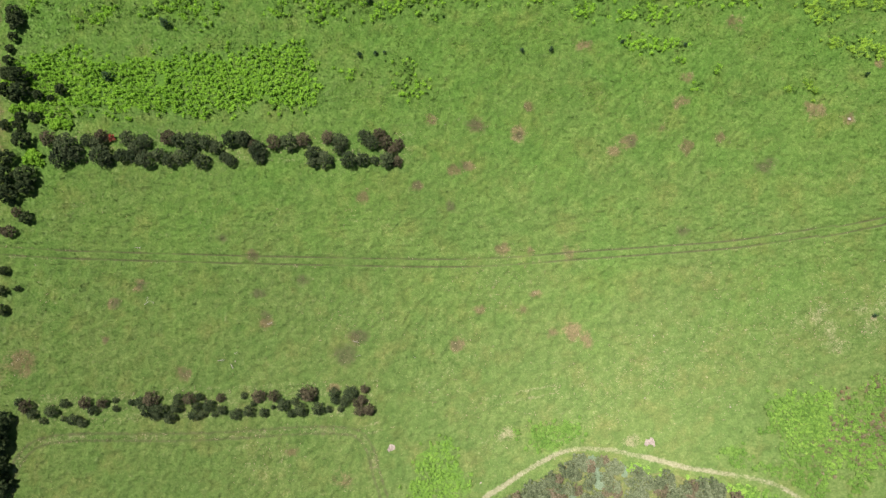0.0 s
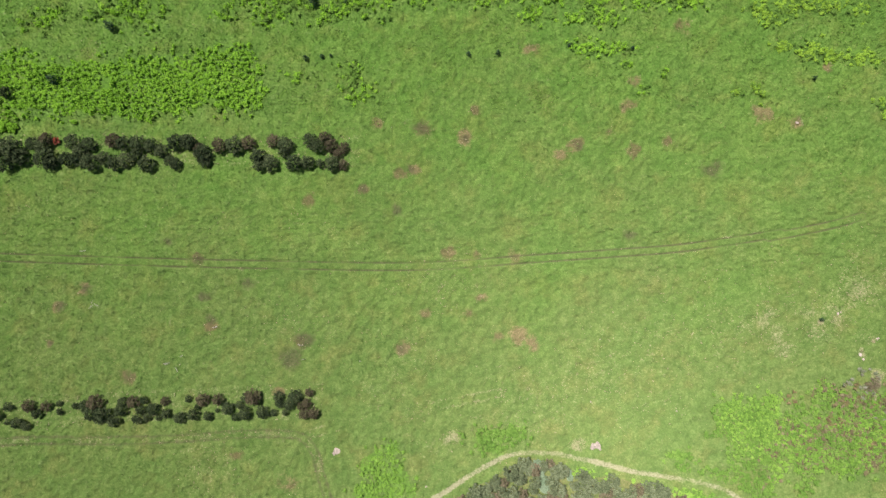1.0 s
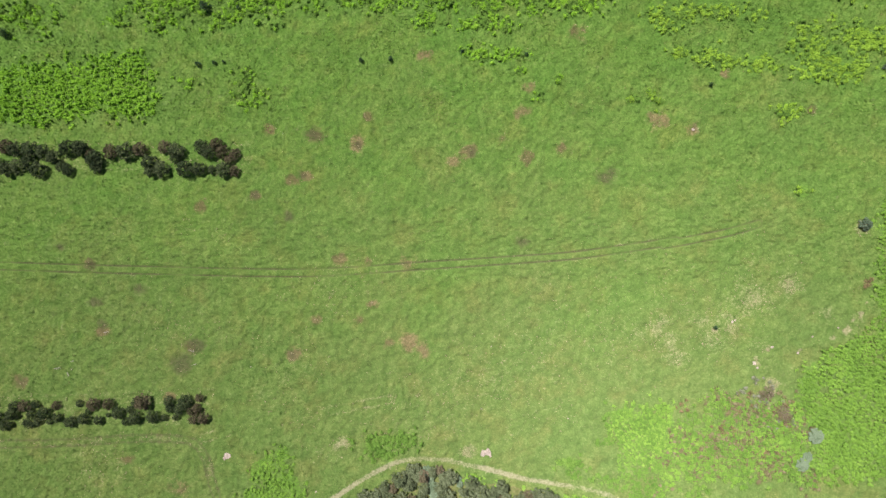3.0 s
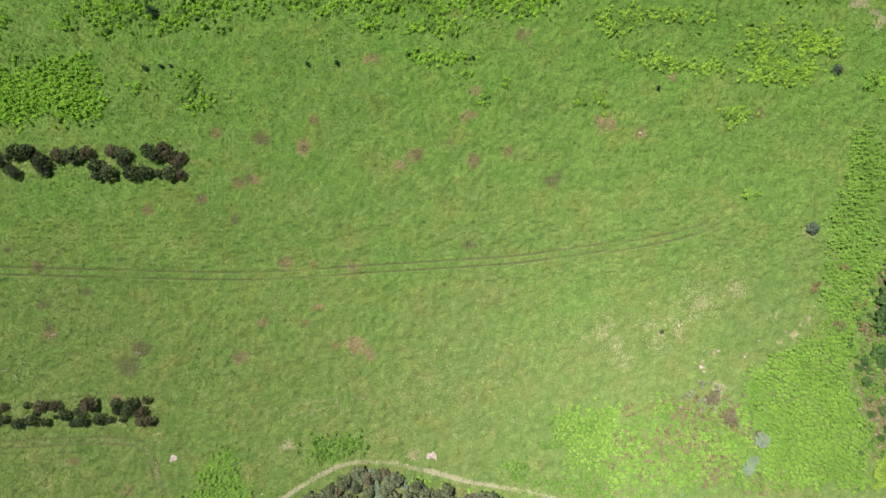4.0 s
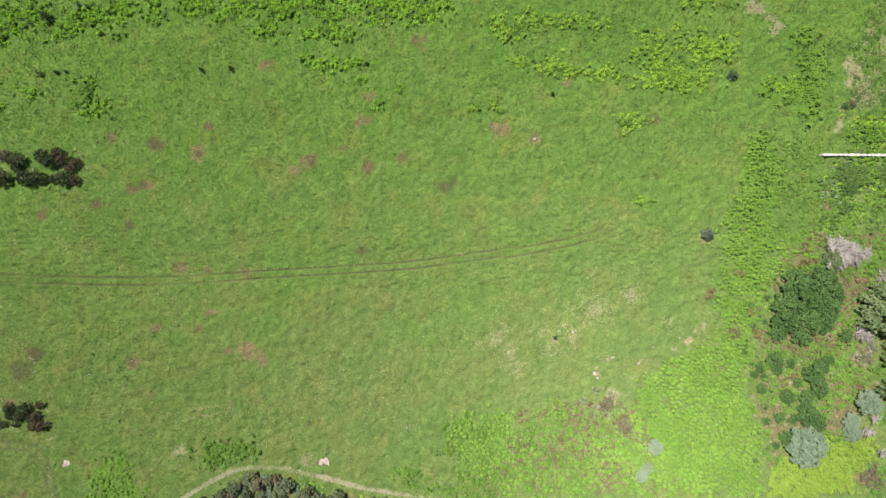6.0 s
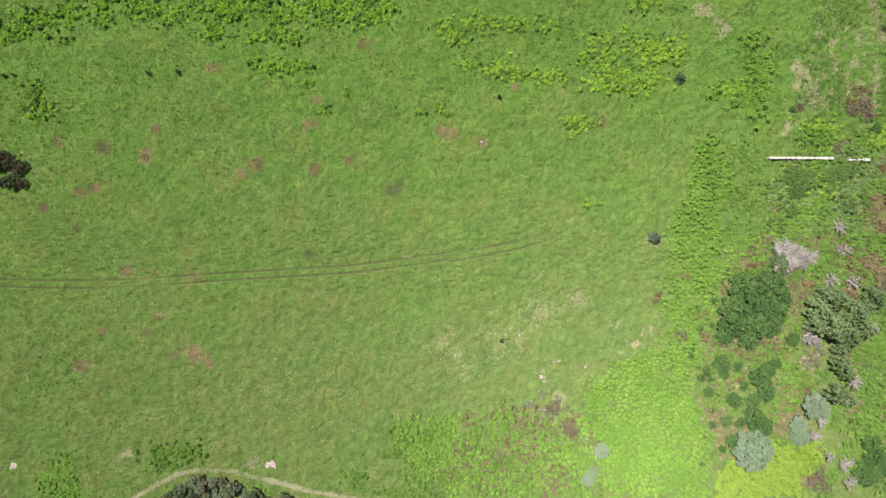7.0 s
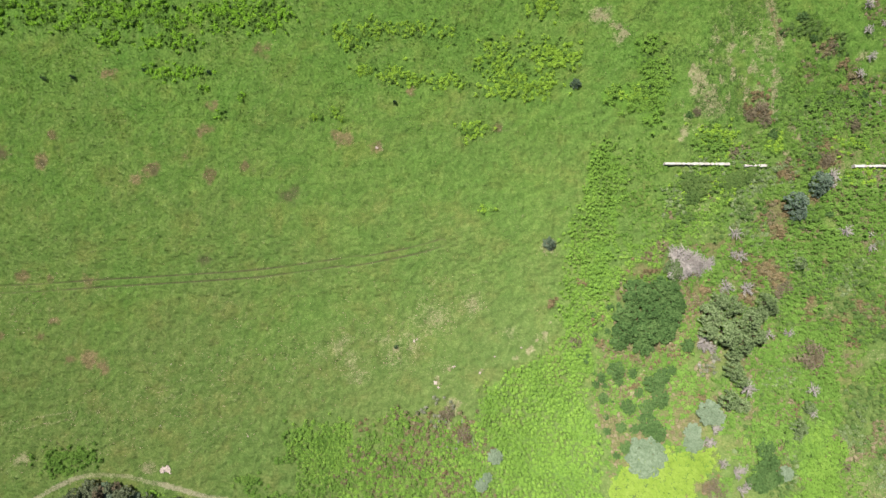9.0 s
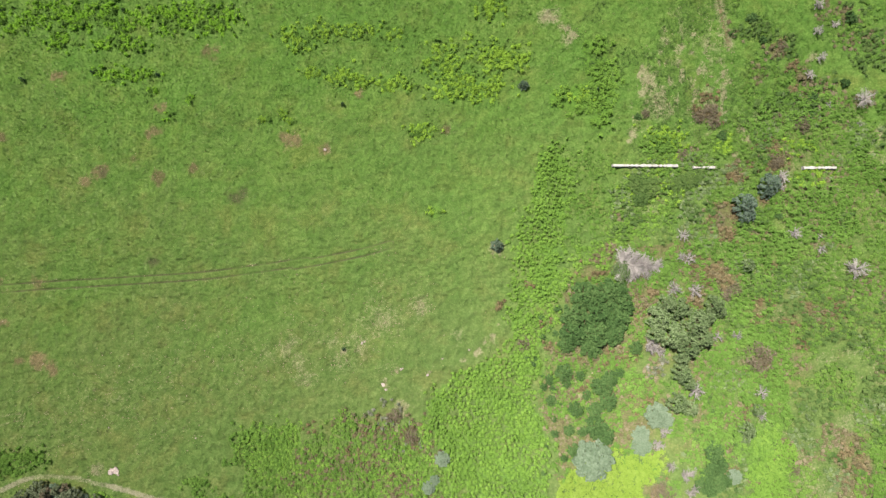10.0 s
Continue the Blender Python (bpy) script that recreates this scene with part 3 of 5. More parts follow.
LITTER = [
    (164.8, 13.5, 2.87), (163.1, 11.8, 2.3), (162.4, 2.1, 2.87), (161.3, -0.7, 2.3), (176.7, 16.9, 2.3), (165.6, -37.0, 1.95), (165.0, -33.6, 1.72), (175.9, -16.6, 2.3),
    (183.9, -7.6, 2.3), (176.2, 24.3, 2.3), (147.1, -4.2, 2.87), (149.9, -5.9, 2.3), (91.8, -30.4, 2.87), (86.1, -38.4, 3.45), (92.9, -37.2, 2.87), (98.7, -42.8, 2.87),
    (159.0, -4.2, 2.3), (166.8, -28.0, 1.95), (174.7, -25.7, 1.72), (139.6, -15.5, 3.45), (132.8, -15.6, 2.3), (132.8, -23.5, 2.3), (167.7, 22.1, 2.3), (171.9, -17.8, 2.87),
    (180.9, 41.5, 2.3), (176.4, 46.1, 2.3), (190.3, -38.0, 4.02), (190.4, -32.4, 2.87), (191.4, -42.5, 3.45), (139.7, 3.8, 1.72),
]
LITTER += [
    (142.0, 6.1, 1.72),
]
STAND_NORTHWEST = [
    (-83.4, 39.1), (-75.2, 39.5), (-60.8, 40.0), (-50.8, 39.3), (-38.5, 40.3), (-29.5, 40.8), (-25.6, 38.0), (-25.1, 33.4),
    (-27.3, 28.9), (-31.8, 28.1), (-35.2, 29.4), (-39.7, 27.4), (-54.1, 27.0), (-65.2, 27.2), (-75.1, 27.3), (-76.2, 24.2),
    (-79.0, 25.6), (-80.6, 30.1), (-82.8, 34.6),
]
STAND_EAST = [
    (128.3, 27.2), (132.9, 27.8), (134.3, 22.1), (134.0, 16.9), (132.9, 14.1), (132.8, 6.1), (131.1, 2.7), (134.0, 0.4),
    (132.8, -3.0), (131.7, -7.6), (129.9, -12.1), (128.2, -16.6), (126.5, -22.3), (128.8, -30.2), (129.9, -34.7), (128.1, -46.0),
    (108.9, -46.1), (108.9, -35.9), (103.8, -28.0), (104.4, -23.5), (110.0, -19.8), (116.9, -16.7), (121.4, -12.1), (121.8, -1.9),
    (123.7, 10.7), (126.6, 16.4),
]
STAND_NORTHEAST = [
    (137.9, 50.1), (142.1, 48.3), (143.2, 44.4), (141.7, 36.7), (143.5, 30.5), (139.2, 28.8), (136.0, 32.6), (129.4, 35.0),
    (132.9, 39.4), (136.9, 40.3),
]
SCRUB_NORTHEAST = [
    (167.4, 58.8), (201.5, 58.7), (201.2, 26.6), (180.8, 27.8), (170.6, 30.1), (167.2, 37.0), (168.5, 49.6),
]
STAND_SOUTH = [
    (-8.2, -50.6), (-6.7, -41.7), (-0.8, -36.3), (3.1, -39.1), (5.2, -50.8),
]
STAND_SOUTHEAST = [
    (66.2, -31.8), (70.3, -29.6), (79.7, -30.3), (81.8, -38.3), (78.2, -42.2), (70.0, -41.5),
]
STAND_RIM = [
    (64.4, -32.3), (70.3, -30.2), (82.0, -30.3), (88.8, -37.3), (84.9, -50.9), (72.1, -51.7), (59.4, -50.3), (54.9, -42.3),
    (65.4, -41.4),
]
WORN = [
    (89.2, -13.5, 7.47), (94.9, -8.9, 5.17), (78.9, -18.0, 5.75), (98.3, -18.0, 3.45), (72.0, -15.7, 3.45), (87.2, -16.7, 4.02), (116.9, -12.2, 1.6), (112.3, -16.7, 1.3),
    (76.9, -13.9, 4.02), (96.4, -8.8, 5.17), (103.5, -5.7, 3.45), (81.1, -20.1, 3.45), (86.5, -12.4, 3.45), (111.6, -11.3, 2.87), (91.0, -14.7, 3.45),
]
STAND_YELLOW = [
    (136.2, -38.2), (141.3, -35.4), (144.1, -34.8), (151.5, -34.8), (152.0, -38.2), (149.7, -41.6), (148.6, -46.1), (130.5, -46.1),
    (132.7, -40.5),
]
STAND_YELLOW_EAST = [
    (170.0, -31.3), (175.6, -30.7), (177.8, -34.6), (178.3, -45.8), (169.6, -45.9),
]
SCRUB_SOUTH = [
    (75.8, -32.7), (89.5, -28.1), (103.2, -28.1), (108.9, -34.9), (108.9, -46.2), (73.6, -46.3),
]
SCRUB_EAST = [
    (144.4, 22.1), (150.1, 27.8), (167.2, 28.9), (178.6, 39.2), (190.0, 38.0), (196.7, 27.7), (201.0, 10.6), (200.4, -45.9),
    (150.8, -46.1), (160.0, -30.2), (166.9, -12.1), (157.9, 8.4), (144.3, 6.1),
]
SCRUB_MID = [
    (132.9, -2.5), (139.7, -0.8), (143.1, 5.0), (159.1, 8.4), (166.9, -12.1), (160.0, -30.2), (150.9, -34.8), (143.0, -34.8),
    (136.2, -38.2), (132.7, -40.5), (131.1, -33.7), (128.2, -25.8), (128.3, -17.3), (132.8, -13.8),
]
EAST_GREEN = [
    (134.0, 27.8), (142.6, 25.6), (143.1, 22.1), (144.2, 12.9), (142.5, 7.2), (132.8, 6.1), (132.9, 14.1), (134.3, 22.1),
]
POND_SCRUB = [
    (10.3, -50.4), (18.3, -46.1), (24.0, -43.1), (27.4, -41.4), (33.1, -42.1), (39.9, -45.2), (46.8, -45.8), (53.7, -47.1),
    (58.2, -49.4), (59.2, -59.3), (46.4, -63.5), (12.4, -62.7),
]
EAST_BRIGHT = [
    (132.8, 6.1), (142.5, 7.2), (144.8, 11.8), (152.2, 15.2), (155.6, 12.9), (154.4, 10.6), (143.1, 4.9), (142.5, 1.5),
    (132.8, -0.7),
]
EAST_VERGE = [
    (33.1, -42.1), (46.8, -45.3), (58.3, -46.9), (66.4, -48.8), (62.8, -51.5), (58.2, -49.7), (53.7, -46.8), (39.9, -45.2),
]
LEAF_PATCH = [
    (82.5, 50.0, 2.87), (88.3, 50.3, 2.3), (97.4, 49.7, 2.53), (91.7, 50.9, 2.3), (107.8, 43.9, 2.87), (110.1, 42.2, 2.3), (105.5, 44.5, 1.72), (113.5, 41.0, 2.87),
    (112.9, 38.7, 1.49), (118.1, 39.3, 2.87), (121.5, 43.9, 2.3), (103.8, 29.6, 1.95), (106.6, 13.5, 1.72), (76.8, 31.9, 1.49), (80.8, 41.7, 1.15), (87.1, 40.8, 2.3),
    (91.7, 40.3, 2.3), (97.5, 39.9, 2.3), (115.8, 37.6, 2.3), (119.2, 45.6, 1.72), (100.9, 39.3, 1.72), (118.1, 56.0, 2.87), (165.9, 26.6, 2.87), (152.3, 27.8, 3.45),
    (154.5, 18.6, 3.45), (147.7, 18.6, 3.45), (180.6, 26.6, 2.87), (182.8, 20.9, 3.45), (-5.0, 32.6, 2.64), (52.7, 33.2, 1.03),
]
LEAF_PATCH += [
    (48.7, 38.2, 1.15), (-7.3, 35.8, 1.72), (-9.0, 33.5, 1.15), (41.3, 49.1, 2.3), (37.8, 47.4, 1.72), (29.8, 48.5, 2.3), (45.9, 47.4, 1.72), (58.5, 53.2, 3.45),
    (62.0, 52.0, 2.87), (50.5, 50.9, 1.72), (-18.3, 52.0, 3.45), (-22.8, 50.8, 3.45), (-27.4, 52.0, 2.87), (-6.9, 52.0, 2.87), (0.0, 52.6, 2.87), (6.9, 51.4, 2.3),
    (-12.5, 48.5, 2.3), (-1.1, 47.4, 1.15), (13.7, 53.2, 2.3), (19.5, 52.0, 2.3), (39.0, 41.6, 2.3), (43.6, 41.8, 2.3), (81.5, 42.2, 1.15), (56.2, 37.0, 1.15),
    (71.7, 32.4, 1.15), (22.9, 53.2, 3.45), (32.1, 53.2, 3.45), (78.1, 47.4, 2.3), (-52.9, 48.7, 3.45), (-48.5, 48.1, 2.87),
]
LEAF_PATCH += [
    (-57.4, 48.1, 2.3), (-46.3, 49.8, 2.3), (-68.4, 46.9, 2.3), (-66.2, 47.5, 1.72), (-71.7, 45.8, 1.38), (-31.7, 48.7, 2.3), (-24.9, 47.6, 2.3), (-21.5, 49.3, 1.72),
    (-6.8, 49.9, 2.87), (-10.2, 49.4, 1.72), (-4.7, 33.3, 2.3), (-8.0, 37.3, 1.72), (19.5, -37.1, 3.45), (24.0, -36.1, 2.87), (21.7, -39.4, 2.3), (58.3, -41.2, 2.3),
    (-18.2, 35.6, 1.72), (-34.0, 29.9, 1.38), (-80.6, 49.2, 1.72), (12.5, 54.4, 2.87), (7.9, 55.0, 2.87), (17.1, 53.8, 2.3), (28.6, 54.4, 3.45), (34.4, 53.8, 3.45),
    (39.0, 54.9, 3.45), (42.5, 51.4, 2.87), (48.2, 53.8, 3.45), (52.8, 52.6, 3.45), (56.3, 54.3, 3.45), (60.9, 52.0, 2.87),
]
LEAF_PATCH += [
    (63.2, 53.7, 2.87), (41.3, 48.0, 2.3), (47.1, 41.6, 2.3), (42.5, 48.0, 1.72), (29.8, 49.1, 1.72), (75.8, 51.4, 2.3), (77.5, 49.7, 1.72), (81.0, 42.2, 1.38),
    (75.8, 33.5, 1.38), (88.5, 41.6, 2.3), (108.8, 46.8, 3.45), (109.8, 39.0, 3.45), (119.0, 44.7, 4.6), (112.9, 38.5, 2.87), (103.6, 30.3, 2.3), (122.5, 44.7, 2.3),
    (135.4, 36.9, 2.3), (152.7, 27.7, 3.45), (118.0, 54.9, 2.87),
]
RUST = [
    (162.4, 36.6, 1.79), (161.8, 33.0, 2.68), (160.1, 33.6, 1.49), (175.9, 23.5, 2.38), (167.6, 21.1, 2.38), (176.5, 26.5, 1.79), (176.7, 47.2, 1.79), (179.0, 43.1, 1.79),
    (170.1, 27.6, 1.79), (176.6, 32.4, 1.79), (174.2, 28.2, 2.09), (184.2, 32.4, 1.49), (161.0, 2.1, 2.68), (162.8, -0.2, 2.38), (149.8, -3.2, 2.38), (147.5, -6.1, 1.79),
    (166.4, 8.6, 1.79), (174.5, -3.8, 1.79), (185.6, -7.3, 2.68), (187.4, -5.5, 1.79), (176.8, -8.5, 1.79), (140.4, -15.5, 2.98), (136.8, -21.4, 2.38), (145.1, -16.1, 2.38),
    (138.1, 1.0, 2.38), (130.3, -14.4, 1.79), (175.7, 2.7, 1.79), (171.5, -7.9, 1.49), (179.7, -13.2, 1.79), (166.7, -26.7, 2.09),
]
RUST += [
    (150.3, -25.5, 2.38), (188.1, 6.8, 1.79), (159.2, -5.5, 1.79), (92.2, -31.7, 1.72), (89.2, -35.1, 2.07), (93.3, -36.2, 1.72), (101.4, -31.1, 1.95), (82.2, -30.1, 1.38),
    (102.5, -33.9, 1.72), (95.6, -28.3, 1.49), (97.9, -39.6, 1.72), (119.6, -5.5, 1.38), (128.7, -9.0, 1.38), (132.6, -12.4, 1.72), (125.8, -1.0, 1.15),
]
BROWN_GROUND = [
    (166.1, 13.5, 3.25), (165.5, 10.1, 2.24), (172.4, 15.8, 2.0), (162.8, 1.7, 3.0), (165.4, -0.8, 2.5), (175.3, 26.1, 1.5), (175.5, 23.3, 1.87), (166.9, 20.7, 1.5),
    (161.7, 34.2, 1.75), (138.1, 1.8, 2.24), (150.0, -3.0, 2.0), (171.6, -5.3, 2.0), (172.7, -16.7, 2.5), (158.6, -3.6, 1.75), (146.0, -5.9, 1.5), (165.8, -34.3, 1.5),
    (165.2, -38.3, 1.75), (151.0, -42.6, 2.5), (192.3, -37.0, 3.0), (189.5, -34.8, 2.0), (181.8, -5.9, 1.75), (178.8, 38.2, 1.25),
]
STRAW_NET = [
    (154.2, 55.2), (162.2, 55.8), (165.6, 52.9), (167.2, 43.6), (165.5, 33.3), (156.3, 29.9), (146.6, 28.8), (146.6, 39.1),
    (149.5, 48.3),
]
DARK = [
    (7.3, 25.1, 2.41), (-19.7, -21.3, 2.99), (-17.0, -17.0, 2.53), (-28.2, -5.5, 2.07), (-43.8, 2.9, 1.72), (-5.5, 12.9, 1.95), (15.7, 23.1, 1.38), (-59.8, -6.5, 1.84),
    (-65.0, -9.8, 1.61), (-35.2, -12.8, 1.72), (-51.0, -23.6, 2.3), (38.6, 21.5, 1.72), (-37.8, -0.6, 1.72), (-36.8, -8.4, 1.72), (48.6, 3.2, 2.07), (1.8, 8.6, 1.72),
    (-66.6, -17.1, 1.15), (67.1, 17.5, 2.07), (6.9, 25.0, 1.95), (2.6, -19.0, 1.72), (-20.1, -20.6, 2.87), (6.9, 25.3, 2.3), (66.2, 16.4, 2.76), (4.5, 17.0, 1.95),
]
BRANCH = [
    (-59.1, -10.3, 1.15, 35), (-58.0, -9.4, 1.03, -30), (-58.6, -9.5, 0.8, 70), (-44.5, -21.4, 1.26, 10), (-42.1, -22.1, 1.03, -60), (-41.4, -20.1, 0.92, 20), (-35.0, -14.4, 1.15, 15), (-60.9, 1.0, 1.15, 0),
    (-18.1, -17.9, 1.15, -15), (-17.4, -21.0, 0.92, 20), (-6.1, -21.2, 0.69, -30), (0.2, 25.8, 0.8, -40),
]
TAN = [
    (129.5, 53.7, 2.09), (130.7, 52.8, 1.49), (134.8, 49.8, 1.37), (133.6, 51.0, 0.89), (149.6, 40.8, 1.43), (150.2, 37.3, 0.89), (146.6, 29.2, 1.31), (159.1, 49.8, 1.07),
    (165.0, 36.6, 0.89), (169.3, 28.3, 1.49), (156.0, 24.2, 0.6), (116.7, -12.9, 0.6), (118.3, -11.4, 0.7), (119.4, -9.3, 0.5), (114.8, -15.4, 0.5), (112.4, -16.6, 0.4), (96.2, -21.5, 0.8),
    (98.9, -18.7, 0.69), (134.6, -22.6, 1.72), (135.5, -23.8, 1.38), (146.4, -7.8, 1.15),
]
HERB = [
    (162.5, -17.4, 4.02), (167.1, -19.7, 4.02), (171.6, -24.2, 4.02), (160.2, -22.0, 2.87), (173.9, -17.4, 3.45), (176.1, -26.5, 3.45), (164.7, -26.5, 3.45), (169.4, -11.7, 3.45),
    (177.4, -10.6, 3.45), (156.8, -28.8, 2.3), (178.5, -19.7, 3.45),
]


# ---- fields over the plan ----
def lattice(seed, n=256):
    return np.random.RandomState(seed).rand(n, n)


LATTICES = [lattice(s) for s in range(12)]


def drift(x, y, size, seed=0, octaves=3):
    """Smooth random field, 0 to 1, with features of that size in metres."""
    total, weight, out = 0.0, 1.0, 0.0
    for o in range(octaves):
        g = LATTICES[(seed + o) % 12]
        u, v = np.asarray(x) / size * 2 ** o + 37.7 * o + 91.3, np.asarray(y) / size * 2 ** o + 17.1 * o + 53.9
        i, j = np.floor(u).astype(int), np.floor(v).astype(int)
        a, b = u - i, v - j
        a, b = a * a * (3 - 2 * a), b * b * (3 - 2 * b)
        i, j = i % 256, j % 256
        k, l = (i + 1) % 256, (j + 1) % 256
        out = out + weight * ((g[i, j] * (1 - a) + g[k, j] * a) * (1 - b) + (g[i, l] * (1 - a) + g[k, l] * a) * b)
        total += weight
        weight *= 0.5
    return out / total


def inside(x, y, corners, ragged=1.5, seed=3):
    """Whether places lie in the outline, whose edge is ragged by some metres."""
    x = x + (drift(x, y, 5.0, seed) - 0.5) * 2 * ragged
    y = y + (drift(x, y, 5.0, seed + 2) - 0.5) * 2 * ragged
    ok = np.zeros(np.shape(x), bool)
    for (ax, ay), (bx, by) in zip(corners, corners[1:] + corners[:1]):
        if ay != by:
            ok ^= ((ay > y) != (by > y)) & (x < (bx - ax) * (y - ay) / (by - ay) + ax)
    return ok


def to_line(x, y, line):
    """Distance from a line of points, signed by side."""
    best, side = np.full(np.shape(x), 1e9), np.zeros(np.shape(x))
    for (ax, ay), (bx, by) in zip(line, line[1:]):
        dx, dy = bx - ax, by - ay
        q = np.clip(((x - ax) * dx + (y - ay) * dy) / (dx * dx + dy * dy), 0, 1)
        d = np.hypot(x - ax - q * dx, y - ay - q * dy)
        s = np.sign((x - ax) * dy - (y - ay) * dx)
        side = np.where(d < best, s, side)
        best = np.minimum(best, d)
    return best * side


def spots(x, y, places, soft=0.5):
    out = np.zeros(np.shape(x))
    for px, py, r in places:
        near = (np.abs(x - px) < 2.2 * r) & (np.abs(y - py) < 2.2 * r)
        d = np.hypot(x[near] - px, (y[near] - py) * 1.15)
        d = d + (drift(x[near], y[near], max(1.2, r), 5) - 0.5) * r * 1.1
        out[near] = np.maximum(out[near], np.clip((1.12 - d / r) / soft, 0, 1))
    return out


def smooth_line(line, n=4):
    """The line with more points, rounded at its corners."""
    pts = [Vector((*p, 0)) for p in line]
    pts = [pts[0] * 2 - pts[1]] + pts + [pts[-1] * 2 - pts[-2]]
    out = []
    for a, b, c, d in zip(pts, pts[1:], pts[2:], pts[3:]):
        for i in range(n):
            q = i / n
            out.append(0.5 * (2 * b + (c - a) * q + (2 * a - 5 * b + 4 * c - d) * q * q + (3 * b - a - 3 * c + d) * q ** 3))
    return [(p.x, p.y) for p in out] + [tuple(line[-1])]


MAIN, LOOP, FAINT = smooth_line([(x, y - 0.42) for x, y in MAIN_TRACK]), smooth_line(LOOP_TRACK), smooth_line(FAINT_TRACK)
GRAVEL, TRAIL = smooth_line(GRAVEL_PATH), smooth_line(EAST_PATH)
STANDS = [STAND_NORTHWEST, STAND_EAST, STAND_NORTHEAST, STAND_SOUTH, STAND_SOUTHEAST, STAND_YELLOW, STAND_YELLOW_EAST]


def band(d, centre, half, soft):
    return np.clip((half + soft - np.abs(np.abs(d) - centre)) / soft, 0, 1)


def land(x, y):
    """Height of the ground."""
    z = (drift(x, y, 26.0, 1, 2) - 0.5) * 0.9 + (drift(x, y, 1.4, 4, 2) - 0.5) * 0.36
    return z - 0.45


def tufts(x, y):
    """How far the matted sward rises in lumps over the ground."""
    return 0.40 * (drift(x, y, 1.1, 2, 1) - 0.5) + 0.75 * (drift(x, y, 0.6, 7, 1) - 0.5)


def rut_depth(x, y):
    return 0.14 * band(to_line(x, y, MAIN), 0.76, 0.1, 0.22) + 0.05 * band(to_line(x, y, LOOP), 0.7, 0.15, 0.3)


# ---- the ground ----
def axis(low, high, step, far, fine=None):
    """Steps over the near ground, finer between two bounds, growing towards the horizon."""
    mid = list(np.arange(low, high + step / 2, step))
    if fine:
        mid = sorted(set(mid) | set(np.arange(fine[0], fine[1], fine[2])))
    grow, p = [], step
    e = 0.0
    while e < far:
        p *= 1.35
        e += p
        grow.append(e)
    return np.array([low - g for g in reversed(grow)] + mid + [high + g for g in grow])


def mesh_of(name, verts, faces, material, smooth=False):
    """A mesh from arrays: verts n x 3, faces m x 3 or m x 4."""
    me = bpy.data.meshes.new(name)
    verts, faces = np.asarray(verts, np.float32), np.asarray(faces, np.int32)
    m, k = faces.shape
    me.vertices.add(len(verts))
    me.vertices.foreach_set("co", verts.ravel())
    me.loops.add(m * k)
    me.loops.foreach_set("vertex_index", faces.ravel())
    me.polygons.add(m)
    me.polygons.foreach_set("loop_start", np.arange(0, m * k, k, dtype=np.int32))
    me.materials.append(material)
    me.update(calc_edges=True)
    me.polygons.foreach_set("use_smooth", np.full(m, smooth))
    return me


